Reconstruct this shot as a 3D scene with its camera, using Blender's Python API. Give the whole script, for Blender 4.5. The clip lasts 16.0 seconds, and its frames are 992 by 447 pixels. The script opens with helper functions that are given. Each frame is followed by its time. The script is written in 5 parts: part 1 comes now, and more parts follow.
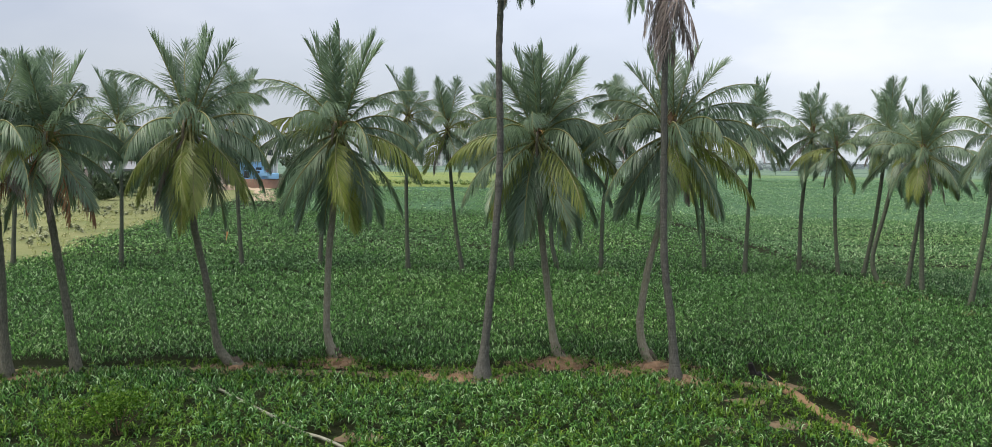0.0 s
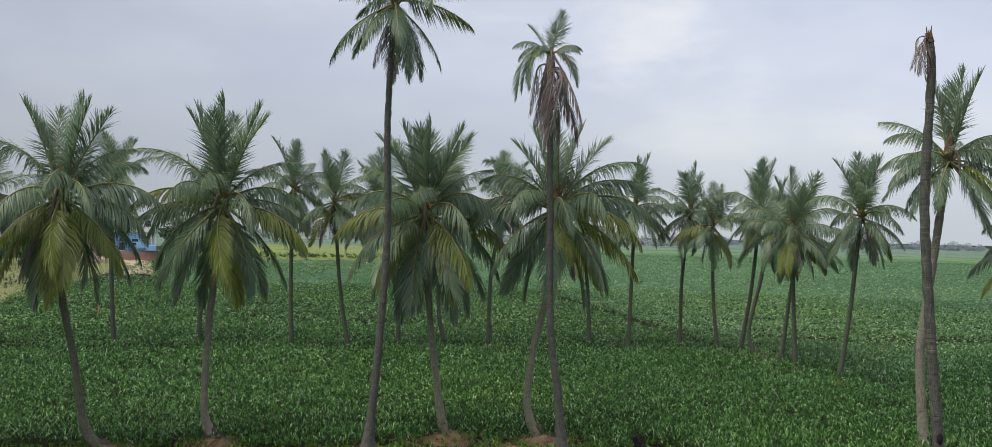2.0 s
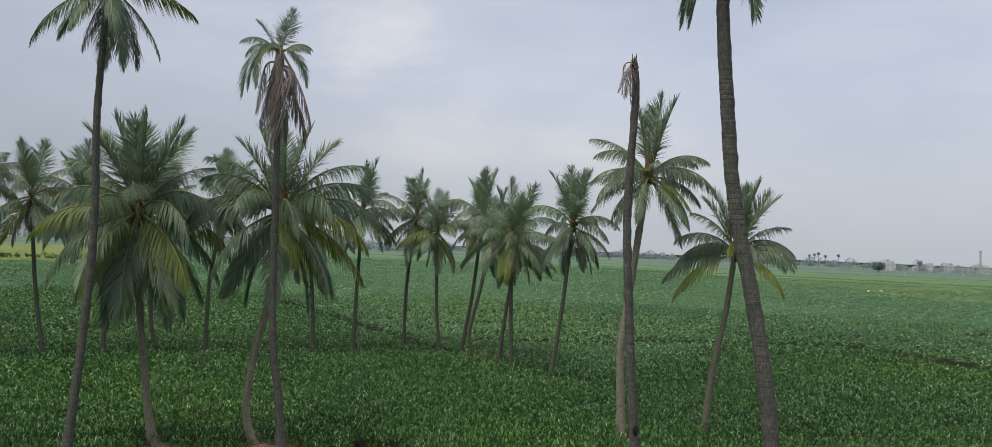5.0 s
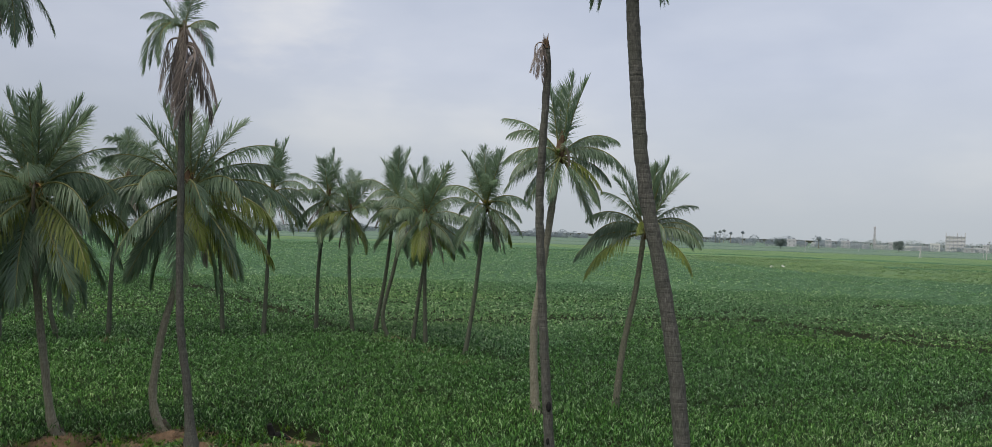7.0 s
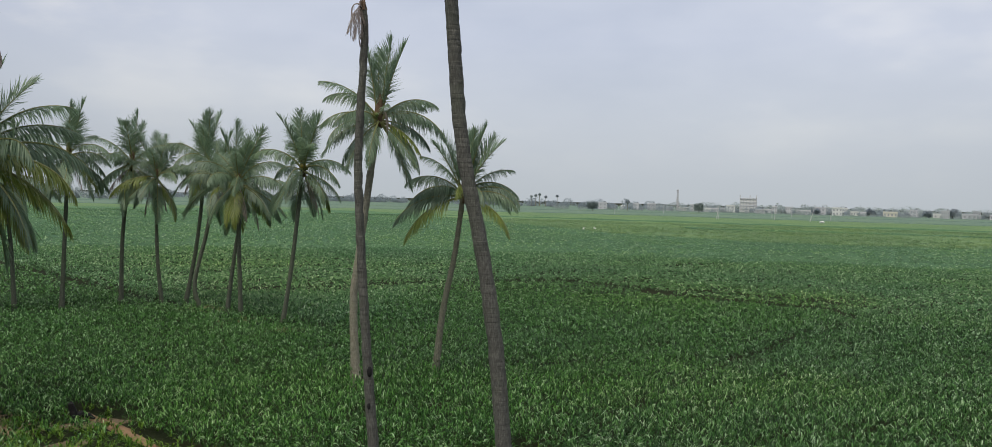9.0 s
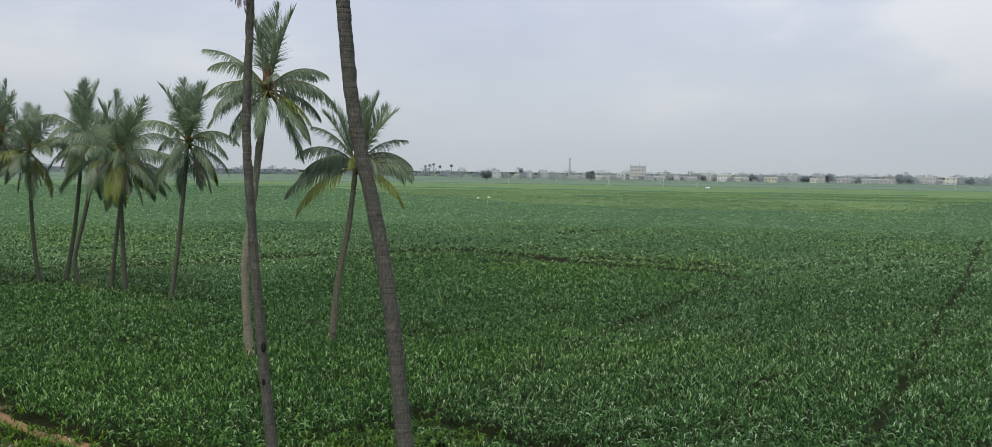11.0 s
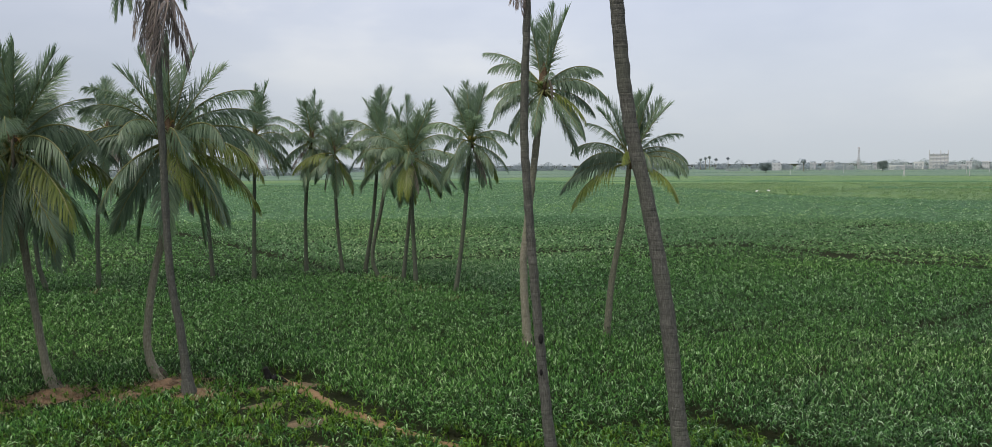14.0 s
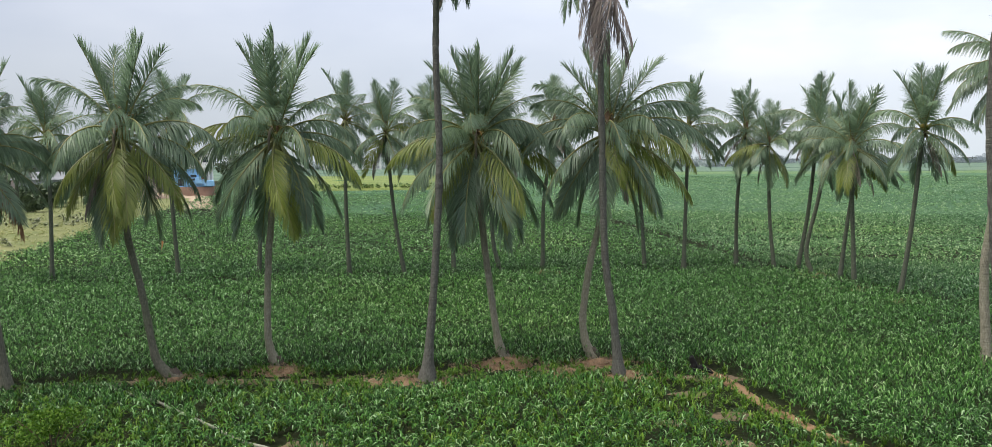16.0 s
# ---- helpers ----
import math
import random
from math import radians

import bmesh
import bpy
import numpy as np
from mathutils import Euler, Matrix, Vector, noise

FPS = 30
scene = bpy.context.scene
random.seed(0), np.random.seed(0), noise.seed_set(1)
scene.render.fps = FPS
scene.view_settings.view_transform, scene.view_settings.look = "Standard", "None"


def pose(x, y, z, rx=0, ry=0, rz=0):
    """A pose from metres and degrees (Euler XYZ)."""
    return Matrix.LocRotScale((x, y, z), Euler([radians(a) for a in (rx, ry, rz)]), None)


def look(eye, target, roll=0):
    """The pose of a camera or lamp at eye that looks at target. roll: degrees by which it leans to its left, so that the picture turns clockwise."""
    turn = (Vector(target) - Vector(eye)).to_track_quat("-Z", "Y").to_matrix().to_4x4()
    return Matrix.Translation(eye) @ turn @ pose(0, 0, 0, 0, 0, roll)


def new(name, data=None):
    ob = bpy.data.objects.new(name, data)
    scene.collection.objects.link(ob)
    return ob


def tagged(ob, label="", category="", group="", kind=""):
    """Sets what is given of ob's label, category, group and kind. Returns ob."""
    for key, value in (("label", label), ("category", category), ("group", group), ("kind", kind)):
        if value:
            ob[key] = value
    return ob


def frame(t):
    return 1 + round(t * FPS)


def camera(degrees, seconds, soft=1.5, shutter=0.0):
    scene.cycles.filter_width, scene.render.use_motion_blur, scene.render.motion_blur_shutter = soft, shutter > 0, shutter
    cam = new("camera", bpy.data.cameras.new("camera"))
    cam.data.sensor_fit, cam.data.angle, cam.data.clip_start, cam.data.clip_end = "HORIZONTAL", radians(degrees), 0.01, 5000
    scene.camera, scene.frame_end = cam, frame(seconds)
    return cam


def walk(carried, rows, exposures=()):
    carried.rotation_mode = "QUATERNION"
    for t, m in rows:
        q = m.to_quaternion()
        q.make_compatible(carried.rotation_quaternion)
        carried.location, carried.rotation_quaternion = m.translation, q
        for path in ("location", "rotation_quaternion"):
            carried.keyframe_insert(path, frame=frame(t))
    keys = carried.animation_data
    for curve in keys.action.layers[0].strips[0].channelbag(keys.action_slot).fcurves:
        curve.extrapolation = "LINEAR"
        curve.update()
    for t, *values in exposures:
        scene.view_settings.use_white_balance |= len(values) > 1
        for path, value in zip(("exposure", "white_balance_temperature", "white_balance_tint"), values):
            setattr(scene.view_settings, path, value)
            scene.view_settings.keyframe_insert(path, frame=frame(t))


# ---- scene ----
EYE = 6.0
cam = camera(56.57, 16.0, soft=0.5)
# seconds, then degrees: turn to the left, upward tilt, lean
TURNS = [
    (0.0, 0.055, -4.071, -0.773), (0.5, -3.108, -3.918, -1.011), (1.0, -6.033, -2.202, -1.448),
    (1.5, -6.706, 0.067, -1.525), (2.0, -6.903, 0.631, -1.246), (2.5, -8.073, 0.981, -0.901),
    (3.0, -10.601, 1.253, -0.661), (3.5, -12.915, 1.43, -0.588), (4.0, -15.571, 1.474, -0.893),
]
TURNS += [
    (4.5, -19.11, 1.542, -1.271), (5.0, -23.78, 1.411, -2.347), (5.2, -24.4, 1.2, -2.4), (7.3, -29.41, 0.29, -1.8),
    (7.5, -29.488, 0.172, -1.765), (8.0, -33.188, -0.22, -1.587), (8.5, -37.305, -0.711, -1.496),
    (9.0, -40.359, -1.532, -1.43), (9.5, -41.142, -1.968, -1.259), (10.0, -44.026, -2.322, -1.301),
]
TURNS += [
    (10.2, -44.8, -2.44, -1.25), (12.3, -48.46, -4.23, -0.1), (12.5, -47.997, -4.231, -0.011),
    (13.0, -43.111, -4.127, 0.51), (13.5, -36.004, -3.924, 0.715), (14.0, -30.056, -3.635, 0.511),
    (14.5, -22.34, -3.393, 0.316), (15.0, -14.701, -3.512, 0.609), (15.5, -9.647, -3.665, 0.537), (16.0, -3.695, -3.972, 0.452),
]
EXPOSURES = [(0.0, 0.44), (0.8, 0.38), (1.5, 0.14), (2.2, 0.0), (4.0, -0.19), (9.0, -0.17), (12.5, -0.06), (14.0, 0.0), (15.5, 0.28), (16.0, 0.48)]
walk(cam, [(t, pose(0, 0, EYE, 90 + pitch, lean, turn)) for t, turn, pitch, lean in TURNS], EXPOSURES)

# ---- light: hazy, overcast day ----
SUN_EL, SUN_AZ = 64.0, 250.0  # degrees; azimuth clockwise from +y
world = bpy.data.worlds.new("world")
scene.world = world
world.use_nodes = True
wn, wl = world.node_tree.nodes, world.node_tree.links
wn.clear()


def wnode(kind, **values):
    n = wn.new(kind)
    for k, v in values.items():
        if k in n.inputs:
            n.inputs[k].default_value = v
    return n


sky = wn.new("ShaderNodeTexSky")
sky.sky_type = "NISHITA"
sky.sun_disc = False
sky.sun_elevation, sky.sun_rotation = radians(SUN_EL), radians(SUN_AZ)
sky.dust_density, sky.air_density = 4.0, 1.2
skyd = wnode("ShaderNodeVectorMath")
skyd.operation = "SCALE"
skyd.inputs["Scale"].default_value = 0.09
wl.new(sky.outputs[0], skyd.inputs[0])
tc = wn.new("ShaderNodeTexCoord")
sep = wn.new("ShaderNodeSeparateXYZ")
wl.new(tc.outputs["Generated"], sep.inputs[0])
stretch = wn.new("ShaderNodeMapping")
stretch.inputs["Scale"].default_value = (1.0, 1.0, 2.6)
wl.new(tc.outputs["Generated"], stretch.inputs[0])
cl = wnode("ShaderNodeTexNoise", Scale=2.2, Detail=5.0, Roughness=0.5)
wl.new(stretch.outputs[0], cl.inputs["Vector"])
ramp = wn.new("ShaderNodeValToRGB")
ramp.color_ramp.elements[0].position, ramp.color_ramp.elements[0].color = 0.36, (0.47, 0.52, 0.645, 1)
ramp.color_ramp.elements[1].position, ramp.color_ramp.elements[1].color = 0.58, (0.60, 0.64, 0.745, 1)
bright = ramp.color_ramp.elements.new(0.68)
bright.color = (0.76, 0.775, 0.825, 1)
# the cloud is a little thinner ahead and to the right
aim = wn.new("ShaderNodeVectorMath")
aim.operation = "DOT_PRODUCT"
aim.inputs[1].default_value = (0.62, 0.40, 0.35)
wl.new(tc.outputs["Generated"], aim.inputs[0])
thin = wn.new("ShaderNodeMath")
thin.operation = "MULTIPLY_ADD"
thin.inputs[1].default_value = 0.32
wl.new(aim.outputs["Value"], thin.inputs[0])
wl.new(cl.outputs["Fac"], thin.inputs[2])
less = wn.new("ShaderNodeMath")
less.operation = "SUBTRACT"
less.inputs[1].default_value = 0.145
wl.new(thin.outputs[0], less.inputs[0])
wl.new(less.outputs[0], ramp.inputs[0])
# the haze belt at the horizon
belt = wn.new("ShaderNodeMapRange")
belt.inputs["From Min"].default_value, belt.inputs["From Max"].default_value = 0.0, 0.17
wl.new(sep.outputs["Z"], belt.inputs["Value"])
hz = wn.new("ShaderNodeMix")
hz.data_type = "RGBA"
hz.inputs["A"].default_value = (0.50, 0.545, 0.585, 1)
wl.new(belt.outputs[0], hz.inputs["Factor"])
# one brighter cloud low over the palms
wisp = wnode("ShaderNodeTexNoise", Scale=14.0, Detail=5.0, Roughness=0.55)
wl.new(stretch.outputs[0], wisp.inputs["Vector"])
toward = wn.new("ShaderNodeVectorMath")
toward.operation = "DOT_PRODUCT"
toward.inputs[1].default_value = (0.268, 0.936, 0.228)
wl.new(tc.outputs["Generated"], toward.inputs[0])
ragged = wn.new("ShaderNodeMath")
ragged.operation = "MULTIPLY_ADD"
ragged.inputs[1].default_value = 0.012
wl.new(wisp.outputs["Fac"], ragged.inputs[0])
wl.new(toward.outputs["Value"], ragged.inputs[2])
spot = wn.new("ShaderNodeMapRange")
spot.interpolation_type = "SMOOTHSTEP"
spot.inputs["From Min"].default_value, spot.inputs["From Max"].default_value = 1.0022, 1.0085
spot.inputs["To Max"].default_value = 0.6
wl.new(ragged.outputs[0], spot.inputs["Value"])
cloud = wn.new("ShaderNodeMix")
cloud.data_type = "RGBA"
cloud.inputs["B"].default_value = (0.80, 0.80, 0.82, 1)
wl.new(spot.outputs[0], cloud.inputs["Factor"])
wl.new(ramp.outputs[0], cloud.inputs["A"])
wl.new(cloud.outputs["Result"], hz.inputs["B"])
mixs = wn.new("ShaderNodeMix")
mixs.data_type = "RGBA"
mixs.inputs["Factor"].default_value = 0.86
wl.new(skyd.outputs[0], mixs.inputs["A"])
# the overcast is thickest over the village and thins towards the open fields
open_side = wn.new("ShaderNodeVectorMath")
open_side.operation = "DOT_PRODUCT"
open_side.inputs[1].default_value = (0.766, 0.643, 0.0)
wl.new(tc.outputs["Generated"], open_side.inputs[0])
depth = wn.new("ShaderNodeMapRange")
depth.inputs["From Min"].default_value, depth.inputs["From Max"].default_value = 0.3, 1.0
depth.inputs["To Min"].default_value, depth.inputs["To Max"].default_value = 0.79, 1.10
wl.new(open_side.outputs["Value"], depth.inputs["Value"])
veil = wn.new("ShaderNodeVectorMath")
veil.operation = "SCALE"
wl.new(hz.outputs["Result"], veil.inputs[0])
wl.new(depth.outputs[0], veil.inputs["Scale"])
wl.new(veil.outputs[0], mixs.inputs["B"])
bg = wn.new("ShaderNodeBackground")
bg.inputs["Strength"].default_value = 1.15
wl.new(mixs.outputs["Result"], bg.inputs[0])
wo = wn.new("ShaderNodeOutputWorld")
wl.new(bg.outputs[0], wo.inputs[0])

sun_data = bpy.data.lights.new("sun", "SUN")
sun_data.energy, sun_data.angle, sun_data.color = 3.4, radians(50), (1.0, 0.94, 0.82)
sun = new("sun", sun_data)
sd = Vector((math.sin(radians(SUN_AZ)) * math.cos(radians(SUN_EL)), math.cos(radians(SUN_AZ)) * math.cos(radians(SUN_EL)), math.sin(radians(SUN_EL))))
sun.matrix_world = look(sd * 60, (0, 0, 0))


# ---- materials ----
class Mat:
    """A node material under construction."""

    def __init__(self, name):
        self.m = bpy.data.materials.new(name)
        self.m.use_nodes = True
        self.t = self.m.node_tree
        self.t.nodes.clear()
        self.out = self.t.nodes.new("ShaderNodeOutputMaterial")

    def n(self, kind, **values):
        node = self.t.nodes.new(kind)
        for k, v in values.items():
            node.inputs[k.replace("_", " ")].default_value = v
        return node

    def l(self, a, b):
        self.t.links.new(a, b)
        return a

    def noise(self, scale, detail=4.0, rough=0.55, vec=None, coord="Object"):
        nz = self.n("ShaderNodeTexNoise", Scale=scale, Detail=detail, Roughness=rough)
        if vec is None:
            vec = self.n("ShaderNodeTexCoord").outputs[coord]
        self.l(vec, nz.inputs["Vector"])
        return nz.outputs["Fac"]

    def ramp(self, fac, *stops):
        r = self.n("ShaderNodeValToRGB")
        e = r.color_ramp.elements
        while len(e) < len(stops):
            e.new(0.5)
        for el, (p, c) in zip(e, stops):
            el.position, el.color = p, (*c, 1)
        self.l(fac, r.inputs[0])
        return r.outputs[0]

    def mix(self, fac, a, b, how="MIX"):
        mx = self.n("ShaderNodeMix")
        mx.data_type, mx.blend_type = "RGBA", how
        for sock, v in (("Factor", fac), ("A", a), ("B", b)):
            if isinstance(v, bpy.types.NodeSocket):
                self.l(v, mx.inputs[sock])
            else:
                mx.inputs[sock].default_value = (*v, 1) if isinstance(v, tuple) else v
        return mx.outputs["Result"]

    def math(self, op, a, b=0.0):
        mt = self.n("ShaderNodeMath")
        mt.operation = op
        for i, v in enumerate((a, b)):
            if isinstance(v, bpy.types.NodeSocket):
                self.l(v, mt.inputs[i])
            else:
                mt.inputs[i].default_value = v
        return mt.outputs[0]

    def rand(self):
        return self.n("ShaderNodeObjectInfo").outputs["Random"]

    def island(self):
        return self.n("ShaderNodeNewGeometry").outputs["Random Per Island"]

    def finish(self, color, rough=0.7, bump=None, strength=0.4, dist=0.02, translucent=0.0, metal=0.0, spec=0.5):
        p = self.n("ShaderNodeBsdfPrincipled", Roughness=rough, Metallic=metal)
        p.inputs["Specular IOR Level"].default_value = spec
        if isinstance(color, bpy.types.NodeSocket):
            self.l(color, p.inputs["Base Color"])
        else:
            p.inputs["Base Color"].default_value = (*color, 1)
        if bump is not None:
            b = self.n("ShaderNodeBump", Strength=strength, Distance=dist)
            self.l(bump, b.inputs["Height"])
            self.l(b.outputs[0], p.inputs["Normal"])
        last = p.outputs[0]
        if translucent:
            tr = self.n("ShaderNodeBsdfTranslucent")
            if isinstance(color, bpy.types.NodeSocket):
                self.l(color, tr.inputs[0])
            else:
                tr.inputs[0].default_value = (*color, 1)
            ms = self.n("ShaderNodeMixShader", Fac=translucent)
            self.l(p.outputs[0], ms.inputs[1])
            self.l(tr.outputs[0], ms.inputs[2])
            last = ms.outputs[0]
        self.l(last, self.out.inputs[0])
        return self.m


def leaf_mat(name, dark, mid, light, rough=0.42, trans=0.3, spec=0.5):
    k = Mat(name)
    a = k.ramp(k.island(), (0.0, dark), (0.5, mid), (1.0, light))
    v = k.ramp(k.rand(), (0.0, (0.72, 0.75, 0.8)), (0.5, (1, 1, 1)), (1.0, (1.14, 1.14, 1.0)))
    c = k.mix(1.0, a, v, "MULTIPLY")
    c = k.mix(0.35, c, k.ramp(k.noise(3.0), (0.3, dark), (0.7, light)))
    return k.finish(c, rough, translucent=trans, spec=spec)


M_FROND = leaf_mat("frond_green", (0.124, 0.192, 0.126), (0.196, 0.286, 0.178), (0.312, 0.413, 0.265), 0.38, 0.45, 0.6)
M_FROND_Y = leaf_mat("frond_yellow_green", (0.135, 0.190, 0.040), (0.215, 0.280, 0.056), (0.335, 0.365, 0.095), trans=0.4)
M_FROND_DRY = leaf_mat("frond_dry", (0.17, 0.135, 0.12), (0.31, 0.25, 0.225), (0.46, 0.39, 0.355), 0.8, 0.2)
M_FROND_RUST = leaf_mat("frond_rust", (0.16, 0.075, 0.035), (0.26, 0.13, 0.06), (0.36, 0.21, 0.10), 0.8, 0.15)


def rachis_mat():
    k = Mat("rachis")
    c = k.ramp(k.noise(5.0), (0.3, (0.13, 0.15, 0.045)), (0.7, (0.26, 0.25, 0.09)))
    return k.finish(c, 0.45)


M_RACHIS = rachis_mat()


def trunk_mat(name, dark, mid, light, moss):
    k = Mat(name)
    uv = k.n("ShaderNodeTexCoord").outputs["Object"]
    mp = k.n("ShaderNodeMapping")
    mp.inputs["Scale"].default_value = (5.0, 5.0, 1.0)
    k.l(uv, mp.inputs[0])
    big = k.noise(0.9, 4.0, 0.6)
    fine = k.noise(9.0, 6.0, 0.65, mp.outputs[0])
    ringm = k.n("ShaderNodeMapping")
    ringm.inputs["Scale"].default_value = (0.6, 0.6, 9.0)
    k.l(uv, ringm.inputs[0])
    ring = k.noise(1.6, 2.0, 0.5, ringm.outputs[0])
    c = k.ramp(fine, (0.28, dark), (0.52, mid), (0.78, light))
    c = k.mix(k.math("MULTIPLY", ring, 0.6), c, dark)
    scars = k.n("ShaderNodeTexWave", Scale=3.6, Distortion=3.0, Detail=2.0)
    scars.bands_direction, scars.wave_profile = "Z", "SAW"
    scars.inputs["Detail Scale"].default_value = 1.5
    k.l(uv, scars.inputs["Vector"])
    groove = k.ramp(scars.outputs["Fac"], (0.0, (1, 1, 1)), (0.22, (0, 0, 0)), (0.85, (0, 0, 0)), (1.0, (0.8, 0.8, 0.8)))
    c = k.mix(k.math("MULTIPLY", groove, 0.13), c, dark)
    c = k.mix(k.ramp(big, (0.48, (0, 0, 0)), (0.72, (0.55, 0.55, 0.55))), c, moss)
    return k.finish(c, 0.88, k.math("SUBTRACT", k.math("ADD", fine, ring), k.math("MULTIPLY", groove, 0.18)), 0.7, 0.03, spec=0.2)


M_TRUNK = trunk_mat("palm_bark", (0.075, 0.073, 0.055), (0.195, 0.188, 0.142), (0.375, 0.360, 0.295), (0.125, 0.150, 0.080))
M_TRUNK_DARK = trunk_mat("palm_bark_dark", (0.058, 0.057, 0.050), (0.138, 0.136, 0.119), (0.26, 0.253, 0.225), (0.100, 0.115, 0.080))
M_ROOT = trunk_mat("root_bark", (0.045, 0.038, 0.032), (0.105, 0.088, 0.072), (0.21, 0.175, 0.14), (0.085, 0.095, 0.05))
M_TRUNK_PALE = trunk_mat("palm_bark_pale", (0.130, 0.120, 0.090), (0.295, 0.275, 0.212), (0.48, 0.45, 0.37), (0.20, 0.215, 0.135))
M_TRUNK_BACK = trunk_mat("palm_bark_green", (0.050, 0.058, 0.044), (0.118, 0.128, 0.094), (0.215, 0.222, 0.172), (0.092, 0.118, 0.070))


def simple(name, c1, c2, scale, rough=0.85, bscale=None, strength=0.5, dist=0.02, trans=0.0, spec=0.3):
    k = Mat(name)
    nz = k.noise(scale)
    c = k.ramp(nz, (0.3, c1), (0.7, c2))
    c = k.mix(0.3, c, k.ramp(k.noise(scale * 7), (0.3, c1), (0.7, c2)))
    return k.finish(c, rough, k.noise(bscale or scale * 4), strength, dist, trans, spec=spec)


M_FIBRE = simple("palm_fibre", (0.07, 0.045, 0.028), (0.20, 0.135, 0.085), 9.0)
M_NUT = simple("coconut_husk", (0.17, 0.15, 0.03), (0.33, 0.24, 0.06), 4.0, 0.5)
M_NUT_GREEN = simple("coconut_green", (0.08, 0.12, 0.03), (0.15, 0.18, 0.05), 4.0, 0.5)
M_SOIL = simple("bund_soil", (0.145, 0.088, 0.048), (0.29, 0.185, 0.108), 2.2, 0.95, 14.0, 0.8, 0.05)
M_SOIL_PALE = simple("dry_soil", (0.30, 0.22, 0.16), (0.46, 0.36, 0.27), 0.8, 0.95, 9.0, 0.6, 0.04)
M_STRAW = simple("dry_root_litter", (0.13, 0.078, 0.045), (0.33, 0.215, 0.135), 4.5, 0.95, 22.0, 1.0, 0.05)
M_PATCH = simple("trodden_soil", (0.085, 0.068, 0.042), (0.18, 0.13, 0.082), 2.5, 0.95, 14.0, 0.8, 0.05)
M_LITTER = leaf_mat("dry_litter", (0.10, 0.065, 0.035), (0.22, 0.15, 0.085), (0.38, 0.28, 0.17), 0.85, 0.1)
M_CHAR = simple("charred_wood", (0.006, 0.006, 0.007), (0.022, 0.02, 0.02), 6.0, 0.8, 30.0)
M_PIPE = simple("pipe_plastic", (0.17, 0.17, 0.13), (0.34, 0.34, 0.28), 3.0, 0.5)
M_FLAG = simple("orange_cloth", (0.62, 0.27, 0.12), (0.74, 0.36, 0.18), 4.0, 0.8, trans=0.2)


def crop_mat(name, dark, mid, light, palest):
    """Maize-like leaves: each blade has its own tone, each stretch of the field its own vigour."""
    k = Mat(name)
    a = k.ramp(k.island(), (0.0, dark), (0.48, mid), (0.84, light), (1.0, palest))
    field = k.noise(0.045, 4.0, 0.6)
    v = k.ramp(field, (0.3, (0.72, 0.80, 0.88)), (0.5, (1.0, 1.0, 1.0)), (0.7, (1.22, 1.16, 0.86)))
    c = k.mix(1.0, a, v, "MULTIPLY")
    return k.finish(c, 0.5, translucent=0.22, spec=0.18)


# darkest blades paint shade inside the stand, palest ones sky highlights on leaf arches
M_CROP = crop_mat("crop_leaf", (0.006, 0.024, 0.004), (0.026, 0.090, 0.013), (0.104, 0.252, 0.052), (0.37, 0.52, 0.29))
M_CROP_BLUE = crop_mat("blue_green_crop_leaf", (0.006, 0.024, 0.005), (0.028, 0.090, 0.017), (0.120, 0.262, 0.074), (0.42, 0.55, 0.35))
# the paler plot's own green, with distance haze mixed in as blue
M_CROP_PALE_HAZE = crop_mat("pale_hazed_crop_leaf", (0.018, 0.064, 0.017), (0.058, 0.154, 0.046), (0.164, 0.305, 0.116), (0.43, 0.56, 0.34))
M_WEED = crop_mat("weed_leaf", (0.034, 0.085, 0.008), (0.068, 0.155, 0.014), (0.125, 0.235, 0.026), (0.20, 0.30, 0.05))
M_GRASS = crop_mat("meadow_grass", (0.125, 0.155, 0.048), (0.18, 0.205, 0.07), (0.25, 0.265, 0.11), (0.44, 0.43, 0.33))
M_CROP_L = crop_mat("young_crop_leaf", (0.065, 0.130, 0.046), (0.120, 0.212, 0.078), (0.190, 0.290, 0.122), (0.29, 0.38, 0.21))
M_RIPE = crop_mat("ripening_crop", (0.075, 0.135, 0.035), (0.14, 0.21, 0.055), (0.22, 0.28, 0.085), (0.34, 0.36, 0.15))


def canopy_mat(name, dark, mid, light, grain=2.4):
    """A closed crop canopy seen from far off."""
    k = Mat(name)
    fine = k.noise(grain, 6.0, 0.7)
    mid_n = k.noise(0.05, 5.0, 0.62)
    c = k.ramp(fine, (0.30, dark), (0.5, mid), (0.72, light))
    v = k.ramp(mid_n, (0.3, (0.78, 0.84, 0.9)), (0.5, (1, 1, 1)), (0.7, (1.2, 1.14, 0.9)))
    c = k.mix(1.0, c, v, "MULTIPLY")
    return k.finish(c, 0.85, fine, 1.0, 0.35, spec=0.15)


# extra blue in this green paints the haze over the field
M_CANOPY_HAZE = canopy_mat("crop_canopy", (0.034, 0.086, 0.042), (0.080, 0.166, 0.082), (0.160, 0.262, 0.148))
M_CANOPY_L = canopy_mat("light_crop_canopy", (0.072, 0.136, 0.056), (0.122, 0.202, 0.088), (0.190, 0.270, 0.134), 1.8)
# farthest fields: dulled and blued, haze put into the colour
M_CANOPY_FAR_HAZE = canopy_mat("hazed_crop_canopy", (0.078, 0.130, 0.095), (0.120, 0.182, 0.135), (0.168, 0.230, 0.180), 0.5)
M_CANOPY_R = canopy_mat("ripe_canopy", (0.12, 0.17, 0.05), (0.18, 0.23, 0.075), (0.26, 0.30, 0.11), 1.5)


